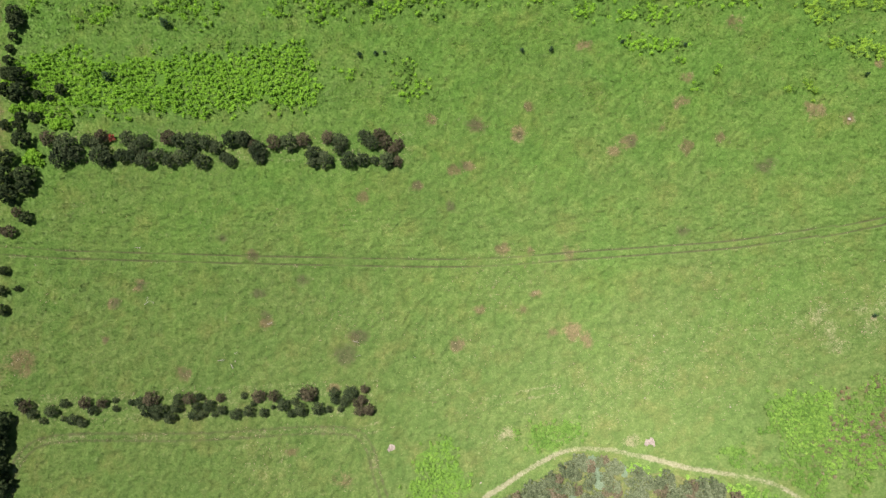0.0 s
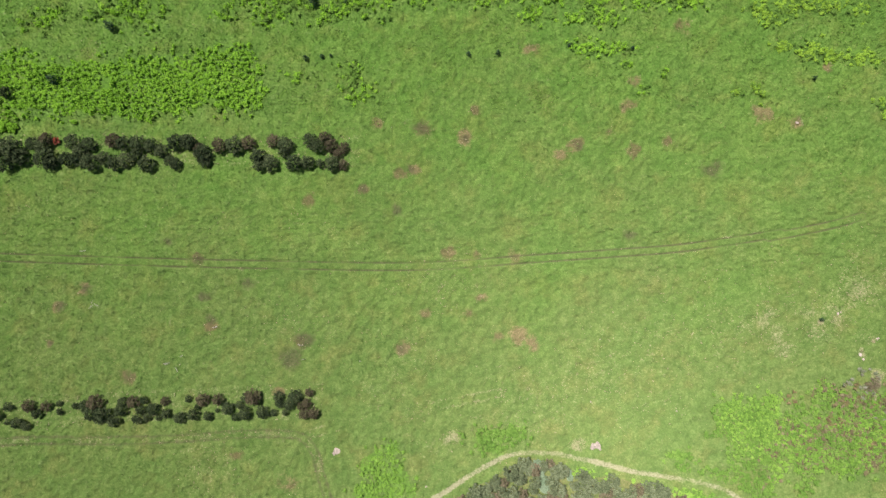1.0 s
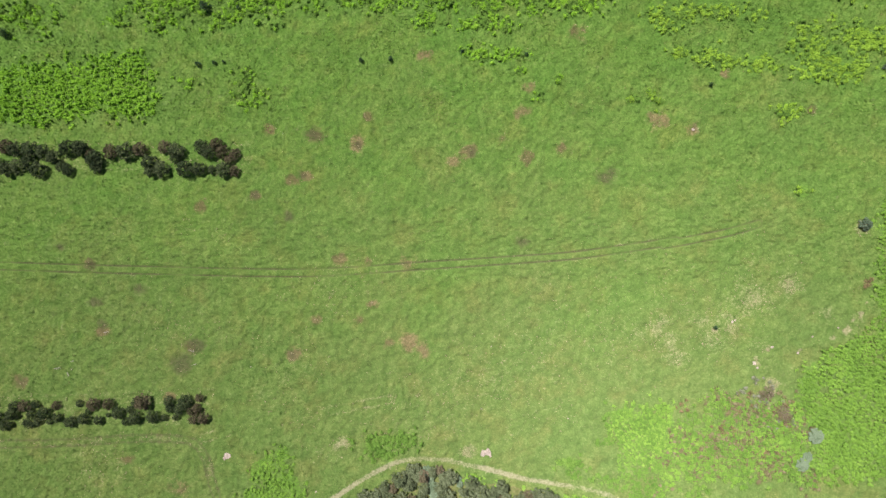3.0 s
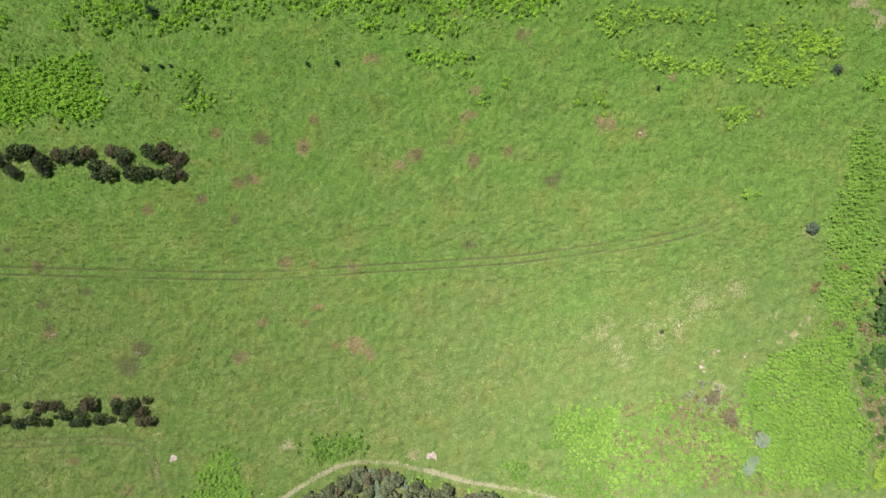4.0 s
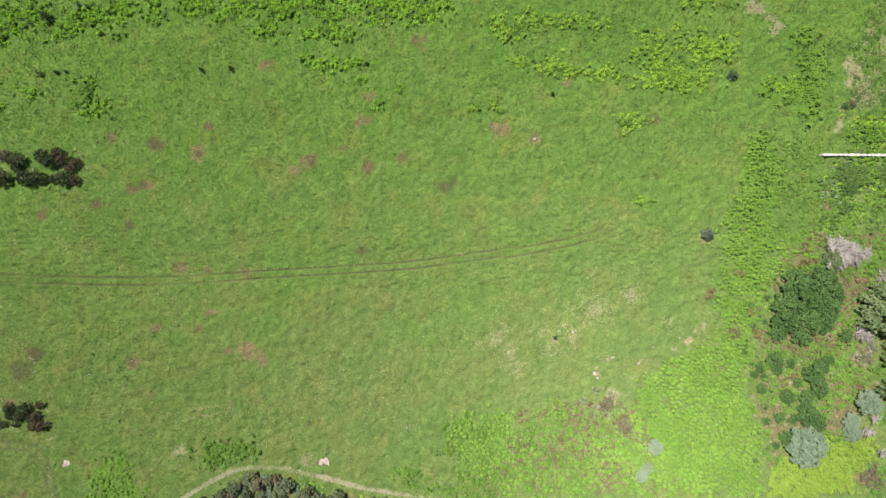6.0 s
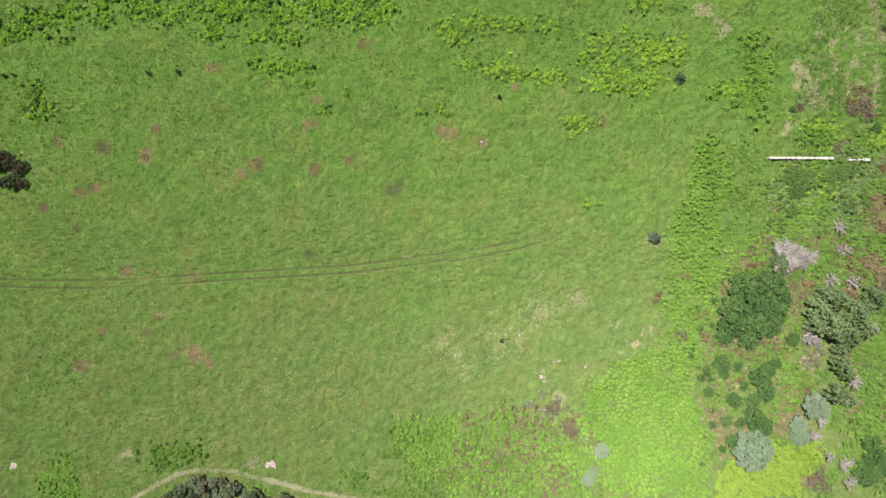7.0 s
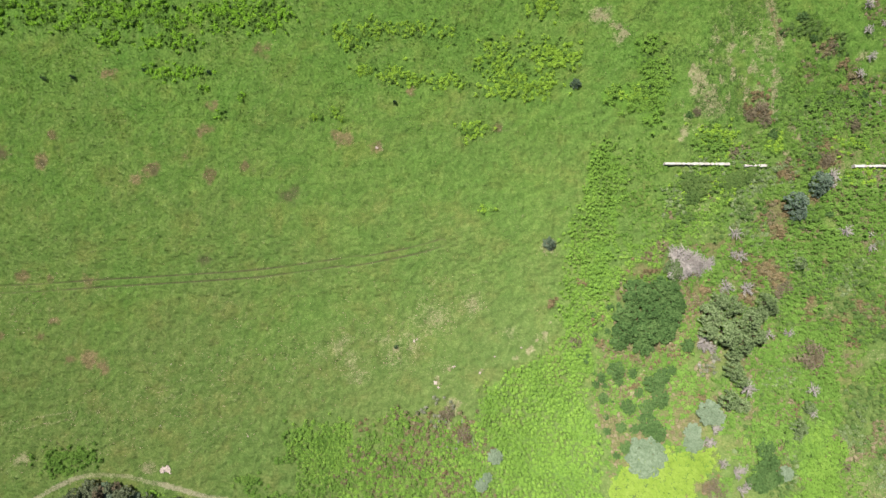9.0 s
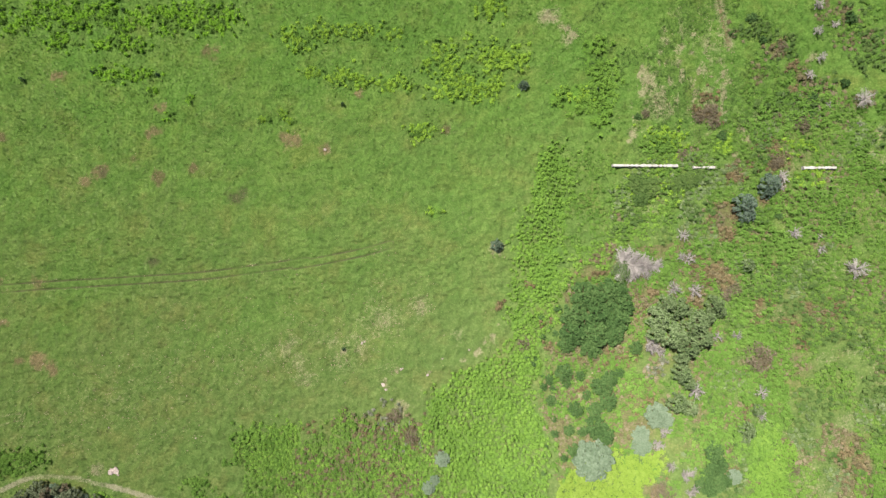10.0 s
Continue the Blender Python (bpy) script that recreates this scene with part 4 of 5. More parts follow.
def cover_fields(x, y):
    """Bare soil, straw, gravel; leafy undergrowth, litter; each 0 to 1."""
    ragged = np.clip(drift(x, y, 1.3, 9, 2) * 2.6 - 0.45, 0, 1)
    bare = spots(x, y, [(a, b, r * 1.4) for a, b, r in BARE], 0.9) * (0.35 + 0.65 * ragged)
    dry, litter = spots(x, y, DRY, 1.1) * (0.25 + 0.65 * ragged), spots(x, y, LITTER, 0.7)
    dry = np.maximum(dry, spots(x, y, TAN, 1.0))
    main, loop, faint, trail = (to_line(x, y, l) for l in (MAIN, LOOP, FAINT, TRAIL))
    worn = drift(x, y, 7.0, 6, 2)
    dry = np.maximum(dry, band(main, 1.02, 0.1, 0.3) * np.clip(worn * 1.9 - 0.9, 0, 0.22))
    dry = np.maximum(dry, band(loop, 0.0, 0.6, 0.5) * np.clip(worn * 1.6 - 0.5, 0, 0.3))
    dry = np.maximum(dry, band(faint, 0.8, 0.1, 0.4) * np.clip(worn * 1.2 - 0.25, 0.12, 0.38))
    # dull grass, plus the hotspot's brightness painted in as faint straw
    dry = np.maximum(dry, spots(x, y, DULL_AND_HOTSPOT, 1.2) * 0.2)
    dry = np.maximum(dry, spots(x, y, WORN, 1.3) * 0.5)
    bare = np.maximum(bare, band(trail, 0.0, 0.12, 0.35) * 0.8 * np.clip((y - 44) / 6, 0, 1))
    dry = np.maximum(dry, band(trail, 0.0, 0.5, 1.2) * np.clip(worn * 1.8 - 0.35, 0.1, 0.7))
    rows = np.maximum(inside(x, y, NORTH_STRIP, 1.0), inside(x, y, SOUTH_STRIP, 0.8))
    dry = np.maximum(dry, rows * 0.2)
    east = inside(x, y, SCRUB_EAST, 4.0)
    dry = np.maximum(dry, east * np.clip(drift(x, y, 8.0, 8) * 2.4 - 1.1, 0, 0.32))
    litter = np.maximum(litter, east * np.clip(drift(x, y, 9.0, 2) * 2.6 - 1.25, 0, 0.42))
    litter = np.maximum(litter, np.maximum(spots(x, y, RUST, 0.9) * 0.7, spots(x, y, BROWN_GROUND, 0.8) * 0.9))
    litter = np.maximum(litter, inside(x, y, POND_SCRUB, 0.6) * 0.55)
    litter = np.maximum(litter, inside(x, y, SCRUB_MID, 1.5) * np.clip(drift(x, y, 6.0, 10) * 2.2 - 0.6, 0, 0.75))
    mesh_straw = inside(x, y, STRAW_NET, 2.0) * np.clip(drift(x, y * 0.6, 1.2, 3, 3) * 3.6 - 1.45, 0, 0.85)
    dry = np.maximum(dry, mesh_straw * np.clip(drift(x, y, 6.0, 1, 2) * 2.2 - 0.4, 0.2, 1))
    gravel = band(to_line(x, y, GRAVEL), 0.0, 0.32, 0.42) * np.clip(0.6 + (worn - 0.5) * 1.6, 0.15, 0.95)
    west = np.clip((-86.5 - x + (drift(x, y, 6.0, 7) - 0.5) * 4) / 1.5, 0, 1)
    bare = np.maximum(bare, west * 0.55 * (x > -120))
    growth = np.zeros(np.shape(x))
    for s in STANDS:
        growth = np.maximum(growth, inside(x, y, s, 2.4) * np.clip(drift(x, y, 4.5, 5, 3) * 2.5 - 0.75, 0, 0.6))
    growth = np.maximum(growth, spots(x, y, LEAF_PATCH, 0.8) * 0.5)
    return bare, dry, gravel, growth, litter


NORTH_STRIP = [(-76, 18), (-6, 17.6), (-6, 24), (-76, 24.5)]
SOUTH_STRIP = [(-84, -34), (-13, -32.5), (-13, -25.5), (-84, -27.5)]
xs, ys = axis(-100, 200, 0.35, 2600), axis(-58, 62, 0.35, 2600, (-3.9, 8.6, 0.2))
gx, gy = np.meshgrid(xs, ys)
near_x, near_y = gx.ravel(), gy.ravel()
bare, dry, gravel, growth, litter = cover_fields(near_x, near_y)
gz = land(near_x, near_y) - rut_depth(near_x, near_y)
gz += tufts(near_x, near_y) * np.clip(1.1 - gravel - 0.5 * bare - 0.75 * band(to_line(near_x, near_y, MAIN), 0.0, 1.0, 0.5), 0.1, 1) * (np.abs(near_y) < 90)
n_x, n_y = len(xs), len(ys)
corner = (np.arange(n_y - 1)[:, None] * n_x + np.arange(n_x - 1)[None, :]).ravel()
ground_mesh = mesh_of("ground", np.stack([near_x, near_y, gz], 1), np.stack([corner, corner + 1, corner + n_x + 1, corner + n_x], 1), GROUND, True)
one = np.ones_like(bare)
# rut lines with their shade painted in; dark soil spots share the mask
ruts = band(to_line(near_x, near_y, MAIN), 0.76, 0.08, 0.24) * np.clip(drift(near_x, near_y, 6.0, 3, 3) * 1.6 + 0.05, 0.55, 1) * 0.9 * np.clip((112 - near_x) / 14, 0, 1)
ruts = np.maximum(ruts, spots(near_x, near_y, DARK, 1.0) * 0.8)
ruts = np.maximum(ruts, band(to_line(near_x, near_y, LOOP), 0.7, 0.15, 0.4) * 0.6)
for key, parts in (("soil", (bare, dry, gravel, one)), ("growth", (growth, litter, ruts, one))):
    a = ground_mesh.attributes.new(key, "FLOAT_COLOR", "POINT")
    a.data.foreach_set("color", np.stack(parts, 1).astype(np.float32).ravel())
tagged(new("ground", ground_mesh), "rolling green meadow with worn soil patches and wheel ruts", "ground", kind="structure")


# ---- leaves ----
def unit(v):
    return v / np.maximum(np.linalg.norm(v, axis=1, keepdims=True), 1e-9)


def leaves(base, way, length, width, droop=0.25, rng=np.random, face=None, loose=0.45):
    """Folded, pointed leaves from base along way, turned to face; returns verts and quads."""
    n = len(base)
    way = unit(way)
    side = unit(np.cross(way, unit(rng.normal(size=(n, 3)) * loose + (np.array([0, 0, 1.0]) if face is None else face))))
    up = np.cross(side, way)
    length, width = np.broadcast_to(length, n)[:, None], np.broadcast_to(width, n)[:, None]
    middle = base + way * length * 0.5
    a = base
    b = middle + side * width * 0.5 + up * width * 0.12
    c = base + way * length - up * length * droop
    d = middle - side * width * 0.5 + up * width * 0.12
    return np.stack([a, b, c, d], 1).reshape(-1, 3), np.arange(4 * n).reshape(n, 4)


def blades(places, height, spread, count, rng):
    """Grass tufts: count narrow blades from each place, bending out."""
    n = len(places)
    base = np.repeat(places, count, 0)
    h, s = np.repeat(height, count), np.repeat(spread, count)
    turn = rng.uniform(0, 2 * np.pi, n * count)
    out = np.stack([np.cos(turn), np.sin(turn), np.zeros_like(turn)], 1)
    side = np.stack([-np.sin(turn), np.cos(turn), np.zeros_like(turn)], 1)
    wide = (0.045 + 0.045 * rng.rand(n * count))[:, None] * (0.6 + h[:, None] * 1.4)
    top = base + out * (s * rng.uniform(0.5, 1.2, n * count))[:, None] + np.array([0, 0, 1.0]) * (h * rng.uniform(0.7, 1.15, n * count))[:, None]
    root = base - out * 0.04
    return np.stack([root - side * wide, root + side * wide, top], 1).reshape(-1, 3), np.arange(3 * n * count).reshape(-1, 3)


# ---- grass ----
def scatter(count, box, seed):
    rng = np.random.RandomState(seed)
    return rng.uniform(box[0], box[1], count), rng.uniform(box[2], box[3], count), rng


x, y, rng = scatter(220000, (-97, 193, -66, 70), 11)
bare, dry, gravel, growth, litter = cover_fields(x, y)
edge = np.clip(np.minimum.reduce([x + 97, 193 - x, y + 66, 70 - y]) / 9, 0, 1)
keep = rng.rand(len(x)) > np.maximum.reduce([bare * 0.8, spots(x, y, DARK, 1.0) * 0.5, gravel * 0.97, dry ** 2 * 0.8, litter * 0.7, growth * 1.2, 1 - edge])
x, y = x[keep], y[keep]
lump = drift(x, y, 0.6, 2, 2)
rough = np.clip((y + 22) / 55 + (drift(x, y, 18, 10, 2) - 0.5) * 0.8, 0, 1)
height = 0.20 + 0.03 * rough + (0.08 + 0.06 * rough) * np.clip(lump * 1.9 - 0.45, 0, 1) + 0.08 * drift(x, y, 14, 9, 2)
rut = rut_depth(x, y)
height = np.where(rut > 0.02, 0.07, height)
verts, faces = blades(np.stack([x, y, land(x, y) + tufts(x, y) * np.where(rut > 0.02, 0.2, 1) - rut - 0.03], 1), height, height * 0.55, 2, rng)
tagged(new("meadow_grass", mesh_of("meadow_grass", verts, faces, GRASS)), "ankle-high green meadow grass in uneven tufts", "grass", kind="stuff")

x, y, rng = scatter(260000, (-97, 193, -66, 70), 12)
bare, dry, gravel, growth, litter = cover_fields(x, y)
keep = rng.rand(len(x)) < np.maximum(dry * 1.1, bare * 0.3) * (gravel < 0.3)
x, y = x[keep], y[keep]
height = 0.10 + 0.15 * rng.rand(len(x))
verts, faces = blades(np.stack([x, y, land(x, y) - 0.02], 1), height, height * 1.4, 2, rng)
tagged(new("dry_grass", mesh_of("dry_grass", verts, faces, STRAW)), "straw-coloured dry grass stalks on worn patches", "dry grass", kind="stuff")


# ---- stands of leafy weeds ----
def caps(x, y, size, tall, rng):
    """The closed inner foliage of each clump: an uneven cap, a little inside the outer leaves."""
    n = len(x)
    turn = np.arange(6)[None, :] * (np.pi / 3) + rng.uniform(0, 1, (n, 1))
    rings = [np.stack([x, y, land(x, y) + tall * 0.9], 1)[:, None, :]]
    for reach, level in ((0.36, 0.80), (0.72, 0.22)):
        r = size[:, None] * reach * rng.uniform(0.75, 1.2, (n, 6))
        z = land(x, y)[:, None] + tall[:, None] * level * rng.uniform(0.8, 1.12, (n, 6))
        rings.append(np.stack([x[:, None] + r * np.cos(turn), y[:, None] + r * np.sin(turn), z], 2))
    one = [(0, 1 + k, 1 + (k + 1) % 6, 1 + (k + 2) % 6) for k in (0, 2, 4)] + [(1 + k, 7 + k, 7 + (k + 1) % 6, 1 + (k + 1) % 6) for k in range(6)]
    return np.concatenate(rings, 1).reshape(-1, 3), (np.array(one)[None] + 13 * np.arange(n)[:, None, None]).reshape(-1, 4)


def weed_mesh(name, x, y, size, tall, material, rng, count=36, leaf=0.32, closed=True):
    """Domes of overlapping broad leaves on hidden stalks, apart enough to leave dark gaps."""
    n, count = len(x), int(count * 0.7)
    turn, rise = rng.uniform(0, 2 * np.pi, (n, count)), rng.rand(n, count) ** 0.6
    r = rise * size[:, None] * rng.uniform(0.8, 1.15, (n, count))
    top = np.repeat(tall[:, None], count, 1) * (1.0 - 0.75 * rise ** 2.4) * rng.uniform(0.8, 1.06, (n, count))
    cx, cy = x[:, None] + r * np.cos(turn), y[:, None] + r * np.sin(turn)
    base = np.stack([cx, cy, land(x, y)[:, None] + top], 2).reshape(-1, 3)
    way = np.stack([np.cos(turn), np.sin(turn), rng.normal(0.1, 0.35, (n, count)) - 0.5 * rise ** 3], 2).reshape(-1, 3) + rng.normal(0, 0.35, (n * count, 3))
    grow = leaf * rng.uniform(0.65, 1.3, n * count)
    face = np.stack([np.cos(turn) * rise ** 1.5 * 1.3, np.sin(turn) * rise ** 1.5 * 1.3, np.ones((n, count))], 2).reshape(-1, 3)
    verts, faces = leaves(base, way, grow, grow * 0.8, 0.2, rng, unit(face), 0.35)
    if not closed:
        return mesh_of(name, verts, faces, material)
    more, quads = caps(x, y, size, tall, rng)
    return mesh_of(name, np.concatenate([verts, more]), np.concatenate([faces, quads + len(verts)]), material)


def pitched(box, pitch, rng):
    """Places about that far apart, on a shaken grid."""
    px, py = np.meshgrid(np.arange(box[0], box[1], pitch), np.arange(box[2], box[3], pitch * 0.9))
    px[::2] += pitch / 2
    return px.ravel() + rng.normal(0, 0.24 * pitch, px.size), py.ravel() + rng.normal(0, 0.24 * pitch, px.size)


def stand(name, label, outline, pitch, material, seed, ragged=1.5, gaps=0.0, tall=(0.7, 1.5), leaf=0.32, count=36, width=0.52, patch=4.5, closed=True):
    xs_, ys_ = zip(*outline)
    rng = np.random.RandomState(seed)
    x, y = pitched((min(xs_) - 2, max(xs_) + 2, min(ys_) - 2, max(ys_) + 2), pitch, rng)
    fringe = rng.normal(0, 0.9, (2, len(x)))
    ok = inside(x + fringe[0], y + fringe[1], outline, ragged * 1.6) & (drift(x, y, patch, seed % 7, 3) > gaps) & (np.abs(to_line(x, y, GRAVEL)) > 1.6) & (spots(x, y, BROWN_GROUND, 0.8) < 0.55)
    x, y = x[ok], y[ok]
    lumps = drift(x, y, 3.0, 5, 2)
    s = pitch * width * rng.uniform(0.6, 1.3, len(x))
    t = rng.uniform(*tall, len(x)) * (0.5 + lumps)
    tagged(new(name, weed_mesh(name, x, y, s, t, material, rng, count, leaf, closed)), label, "weeds", kind="stuff")


stand("weed_stand", "dense bright green leafy weeds beside the pine row", STAND_NORTHWEST, 0.8, WEED, 21, 2.0, 0.27, count=27, leaf=0.21, patch=3.5, width=0.60, tall=(0.5, 1.1))
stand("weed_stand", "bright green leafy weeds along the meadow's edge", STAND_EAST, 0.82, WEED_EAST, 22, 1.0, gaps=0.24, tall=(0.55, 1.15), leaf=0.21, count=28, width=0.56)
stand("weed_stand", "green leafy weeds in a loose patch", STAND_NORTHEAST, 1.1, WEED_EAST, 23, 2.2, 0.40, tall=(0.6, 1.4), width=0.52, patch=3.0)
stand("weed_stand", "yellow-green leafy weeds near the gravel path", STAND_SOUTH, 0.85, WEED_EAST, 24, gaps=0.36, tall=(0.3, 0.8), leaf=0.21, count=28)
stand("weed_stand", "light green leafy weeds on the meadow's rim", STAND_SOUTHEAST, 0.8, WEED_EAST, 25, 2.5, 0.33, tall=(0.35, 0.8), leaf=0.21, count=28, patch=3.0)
stand("weed_stand", "mid-green weeds among yellow-green ones on the meadow's rim", STAND_RIM, 0.95, WEED_MID, 48, 2.5, 0.47, tall=(0.4, 0.9), leaf=0.25)
stand("weed_stand", "vivid yellow-green low thicket under a pale pine", STAND_YELLOW, 0.7, WEED_YELLOW, 26, 1.0, 0.0, tall=(0.9, 1.15), width=0.85, leaf=0.24, count=40)
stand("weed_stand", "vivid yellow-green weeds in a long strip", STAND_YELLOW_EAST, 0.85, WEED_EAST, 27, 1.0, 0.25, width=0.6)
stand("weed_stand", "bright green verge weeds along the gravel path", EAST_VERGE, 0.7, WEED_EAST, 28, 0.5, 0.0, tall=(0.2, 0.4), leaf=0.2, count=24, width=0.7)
stand("scrub", "mixed green scrub with withered stems", SCRUB_SOUTH, 0.95, WEED_MID, 29, 2.0, 0.36, tall=(0.35, 0.9), count=24)
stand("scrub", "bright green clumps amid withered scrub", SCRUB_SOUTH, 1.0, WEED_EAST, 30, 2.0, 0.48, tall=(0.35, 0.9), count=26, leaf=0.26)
stand("withered_scrub", "brown withered scrub among green weeds", SCRUB_SOUTH, 1.1, WEED_BROWN, 31, 2.0, 0.46, tall=(0.3, 0.7), leaf=0.24, count=24)
stand("weed_stand", "mid-green weeds beside the bright edge of the meadow", EAST_GREEN, 1.0, WEED_MID, 35, 1.5, 0.42, tall=(0.3, 0.6), leaf=0.22, count=26)
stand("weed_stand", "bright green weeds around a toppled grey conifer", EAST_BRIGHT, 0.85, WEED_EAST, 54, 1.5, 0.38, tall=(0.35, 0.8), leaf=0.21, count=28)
stand("scrub", "mid-green scrub around grey dead trees", SCRUB_EAST, 1.0, WEED_MID, 32, 3.0, 0.43, patch=7, tall=(0.3, 1.0), count=26, leaf=0.27)
stand("scrub", "bright yellow-green clumps around grey dead trees", SCRUB_EAST, 1.0, WEED_SOFT, 33, 3.0, 0.55, patch=11, count=24)
stand("scrub", "greyish green scrub around grey dead trees", SCRUB_EAST, 1.1, WEED_GREY, 47, 3.0, 0.56, patch=7, tall=(0.3, 0.9), count=24, leaf=0.26)
stand("scrub", "dark green clumps around grey dead trees", SCRUB_EAST, 1.3, WEED_GREEN, 36, 3.0, 0.62, patch=6, count=26, leaf=0.26)
stand("withered_scrub", "brown withered scrub around grey dead trees", SCRUB_EAST, 1.0, WEED_BROWN, 34, 3.0, 0.66, tall=(0.2, 0.5), leaf=0.22, patch=9, count=24)
stand("scrub", "low green scrub between dark shrubs and pale pines", SCRUB_MID, 1.1, WEED_MID, 37, 1.5, 0.46, tall=(0.3, 0.9), count=24)
stand("scrub", "bright clumps between dark shrubs and pale pines", SCRUB_MID, 1.1, WEED_SOFT, 38, 1.5, 0.57, tall=(0.3, 0.9), count=24)
stand("withered_scrub", "brown withered scrub between dark shrubs and pale pines", SCRUB_MID, 1.0, WEED_BROWN, 39, 1.5, 0.48, tall=(0.2, 0.5), leaf=0.22, count=24)
stand("scrub", "mid-green rough scrub beyond the ruined wall", SCRUB_NORTHEAST, 1.15, WEED_MID, 44, 3.0, 0.54, patch=5, tall=(0.3, 0.8), count=24, leaf=0.26)
stand("scrub", "dark green rough scrub beyond the ruined wall", SCRUB_NORTHEAST, 1.2, WEED_GREEN, 45, 3.0, 0.60, patch=5, count=24, leaf=0.26)
stand("withered_scrub", "brown withered scrub beyond the ruined wall", SCRUB_NORTHEAST, 1.1, WEED_BROWN, 46, 3.0, 0.60, tall=(0.2, 0.5), leaf=0.22, patch=6, count=24)
stand("weed_clumps", "low dark green herbs around straw-coloured streaks", [(141, 27), (170, 28), (186, 40), (188, 61), (140, 61), (136, 45)], 1.0, WEED_GREEN, 51, 3.0, 0.48, tall=(0.25, 0.5), leaf=0.24, count=18, patch=5, closed=False)
stand("weed_clumps", "low scattered weeds in the rough upper meadow", [(-78, 38), (-8, 27), (60, 30), (126, 27), (126, 62), (-78, 62)], 1.3, WEED_MID, 40, 3.0, 0.58, tall=(0.12, 0.3), leaf=0.24, count=20, patch=6, closed=False)


def patches(name, label, places, material, seed, density=1.3, leaf=0.25):
    """Loose clumps, thick in the middle of each place and frayed outwards."""
    rng = np.random.RandomState(seed)
    x, y = [], []
    for px, py, r in places:
        k = int(np.pi * r * r * density) + 2
        x.append(px + rng.normal(0, 0.55 * r, k) * 1.25)
        y.append(py + rng.normal(0, 0.55 * r, k) * 0.8)
    x, y = np.concatenate(x), np.concatenate(y)
    ok = (drift(x, y, 2.0, seed % 5, 2) > 0.36) & (np.abs(to_line(x, y, GRAVEL)) > 1.5)
    x, y = x[ok], y[ok]
    tagged(new(name, weed_mesh(name, x, y, rng.uniform(0.3, 0.6, len(x)), rng.uniform(0.45, 1.0, len(x)), material, rng, 26, leaf)), label, "weeds", kind="stuff")


patches("weed_clumps", "scattered bright green weed clumps in the meadow", [p for p in LEAF_PATCH if p[1] > 0 and p[0] < 70], WEED, 41, 1.2, 0.21)
patches("weed_clumps", "soft green weed clumps in the upper meadow", [p for p in LEAF_PATCH if p[1] > 0 and p[0] >= 70], WEED_BRIGHT, 56, 1.3, 0.21)
patches("weed_clumps", "soft green weed clumps near the gravel path", [p for p in LEAF_PATCH if p[1] < 0], WEED_MID, 53, 1.2)
patches("withered_weeds", "rust-brown withered weeds around dead trees", RUST, WEED_RUST, 50, 0.9, 0.22)
patches("weed_clumps", "scattered mid-green weed clumps in the meadow", LEAF_PATCH, WEED_MID, 42, 0.6)
patches("withered_weeds", "reddish brown withered herbs in the scrub", BROWN_GROUND, WEED_RUST, 55, 1.1, 0.22)
patches("withered_weeds", "withered brown weeds over leaf litter", LITTER, WEED_BROWN, 43, 1.0)
patches("weed_clumps", "low mid-green herbs between dead trees", HERB, WEED_MID, 52, 0.8, 0.24)
patches("flowering_weeds", "pale cream-flowering weeds at the meadow's rim", FLOWER_PATCH, FLOWERING, 49, 1.1, 0.2)


# ---- trees and shrubs ----
def tube(points, radii, sides=6):
    """A tapered round limb through points."""
    verts, faces = [], []
    for i, (p, r) in enumerate(zip(points, radii)):
        ahead = (Vector(points[min(i + 1, len(points) - 1)]) - Vector(points[max(i - 1, 0)])).normalized()
        a = ahead.orthogonal().normalized()
        b = ahead.cross(a)
        for k in range(sides):
            q = 2 * math.pi * k / sides
            verts.append(Vector(p) + (a * math.cos(q) + b * math.sin(q)) * r)
        if i:
            o = (i - 1) * sides
            for k in range(sides):
                faces.append((o + k, o + (k + 1) % sides, o + sides + (k + 1) % sides, o + sides + k))
    return [tuple(v) for v in verts], faces


def joined(pieces):
    verts, faces, o = [], [], 0
    for v, f in pieces:
        verts += list(v)
        faces += [tuple(i + o for i in q) for q in f]
        o += len(v)
    return np.array(verts), np.array(faces)


def wood_mesh(height, reach, limbs, thick, seed):
    """Trunk with limbs that rise and spread."""
    rng = random.Random(seed)
    lean = (rng.uniform(-0.06, 0.06), rng.uniform(-0.06, 0.06))
    mid = lambda q: (lean[0] * q * height, lean[1] * q * height, q * height - 0.25 * (q == 0))
    pieces = [tube([mid(q) for q in (0, 0.25, 0.55, 0.9)], [thick, thick * 0.8, thick * 0.5, thick * 0.15])]
    for i in range(limbs):
        q, turn = rng.uniform(0.2, 0.8), i * 2.4 + rng.uniform(-0.3, 0.3)
        a = Vector(mid(q))
        out = Vector((math.cos(turn), math.sin(turn), 0)) * reach * rng.uniform(0.55, 0.9) * (1.15 - q * 0.7)
        pieces.append(tube([a, a + out * 0.5 + Vector((0, 0, height * 0.05)), a + out + Vector((0, 0, height * 0.16))], [thick * 0.4, thick * 0.25, thick * 0.06], 5))
    return joined(pieces)


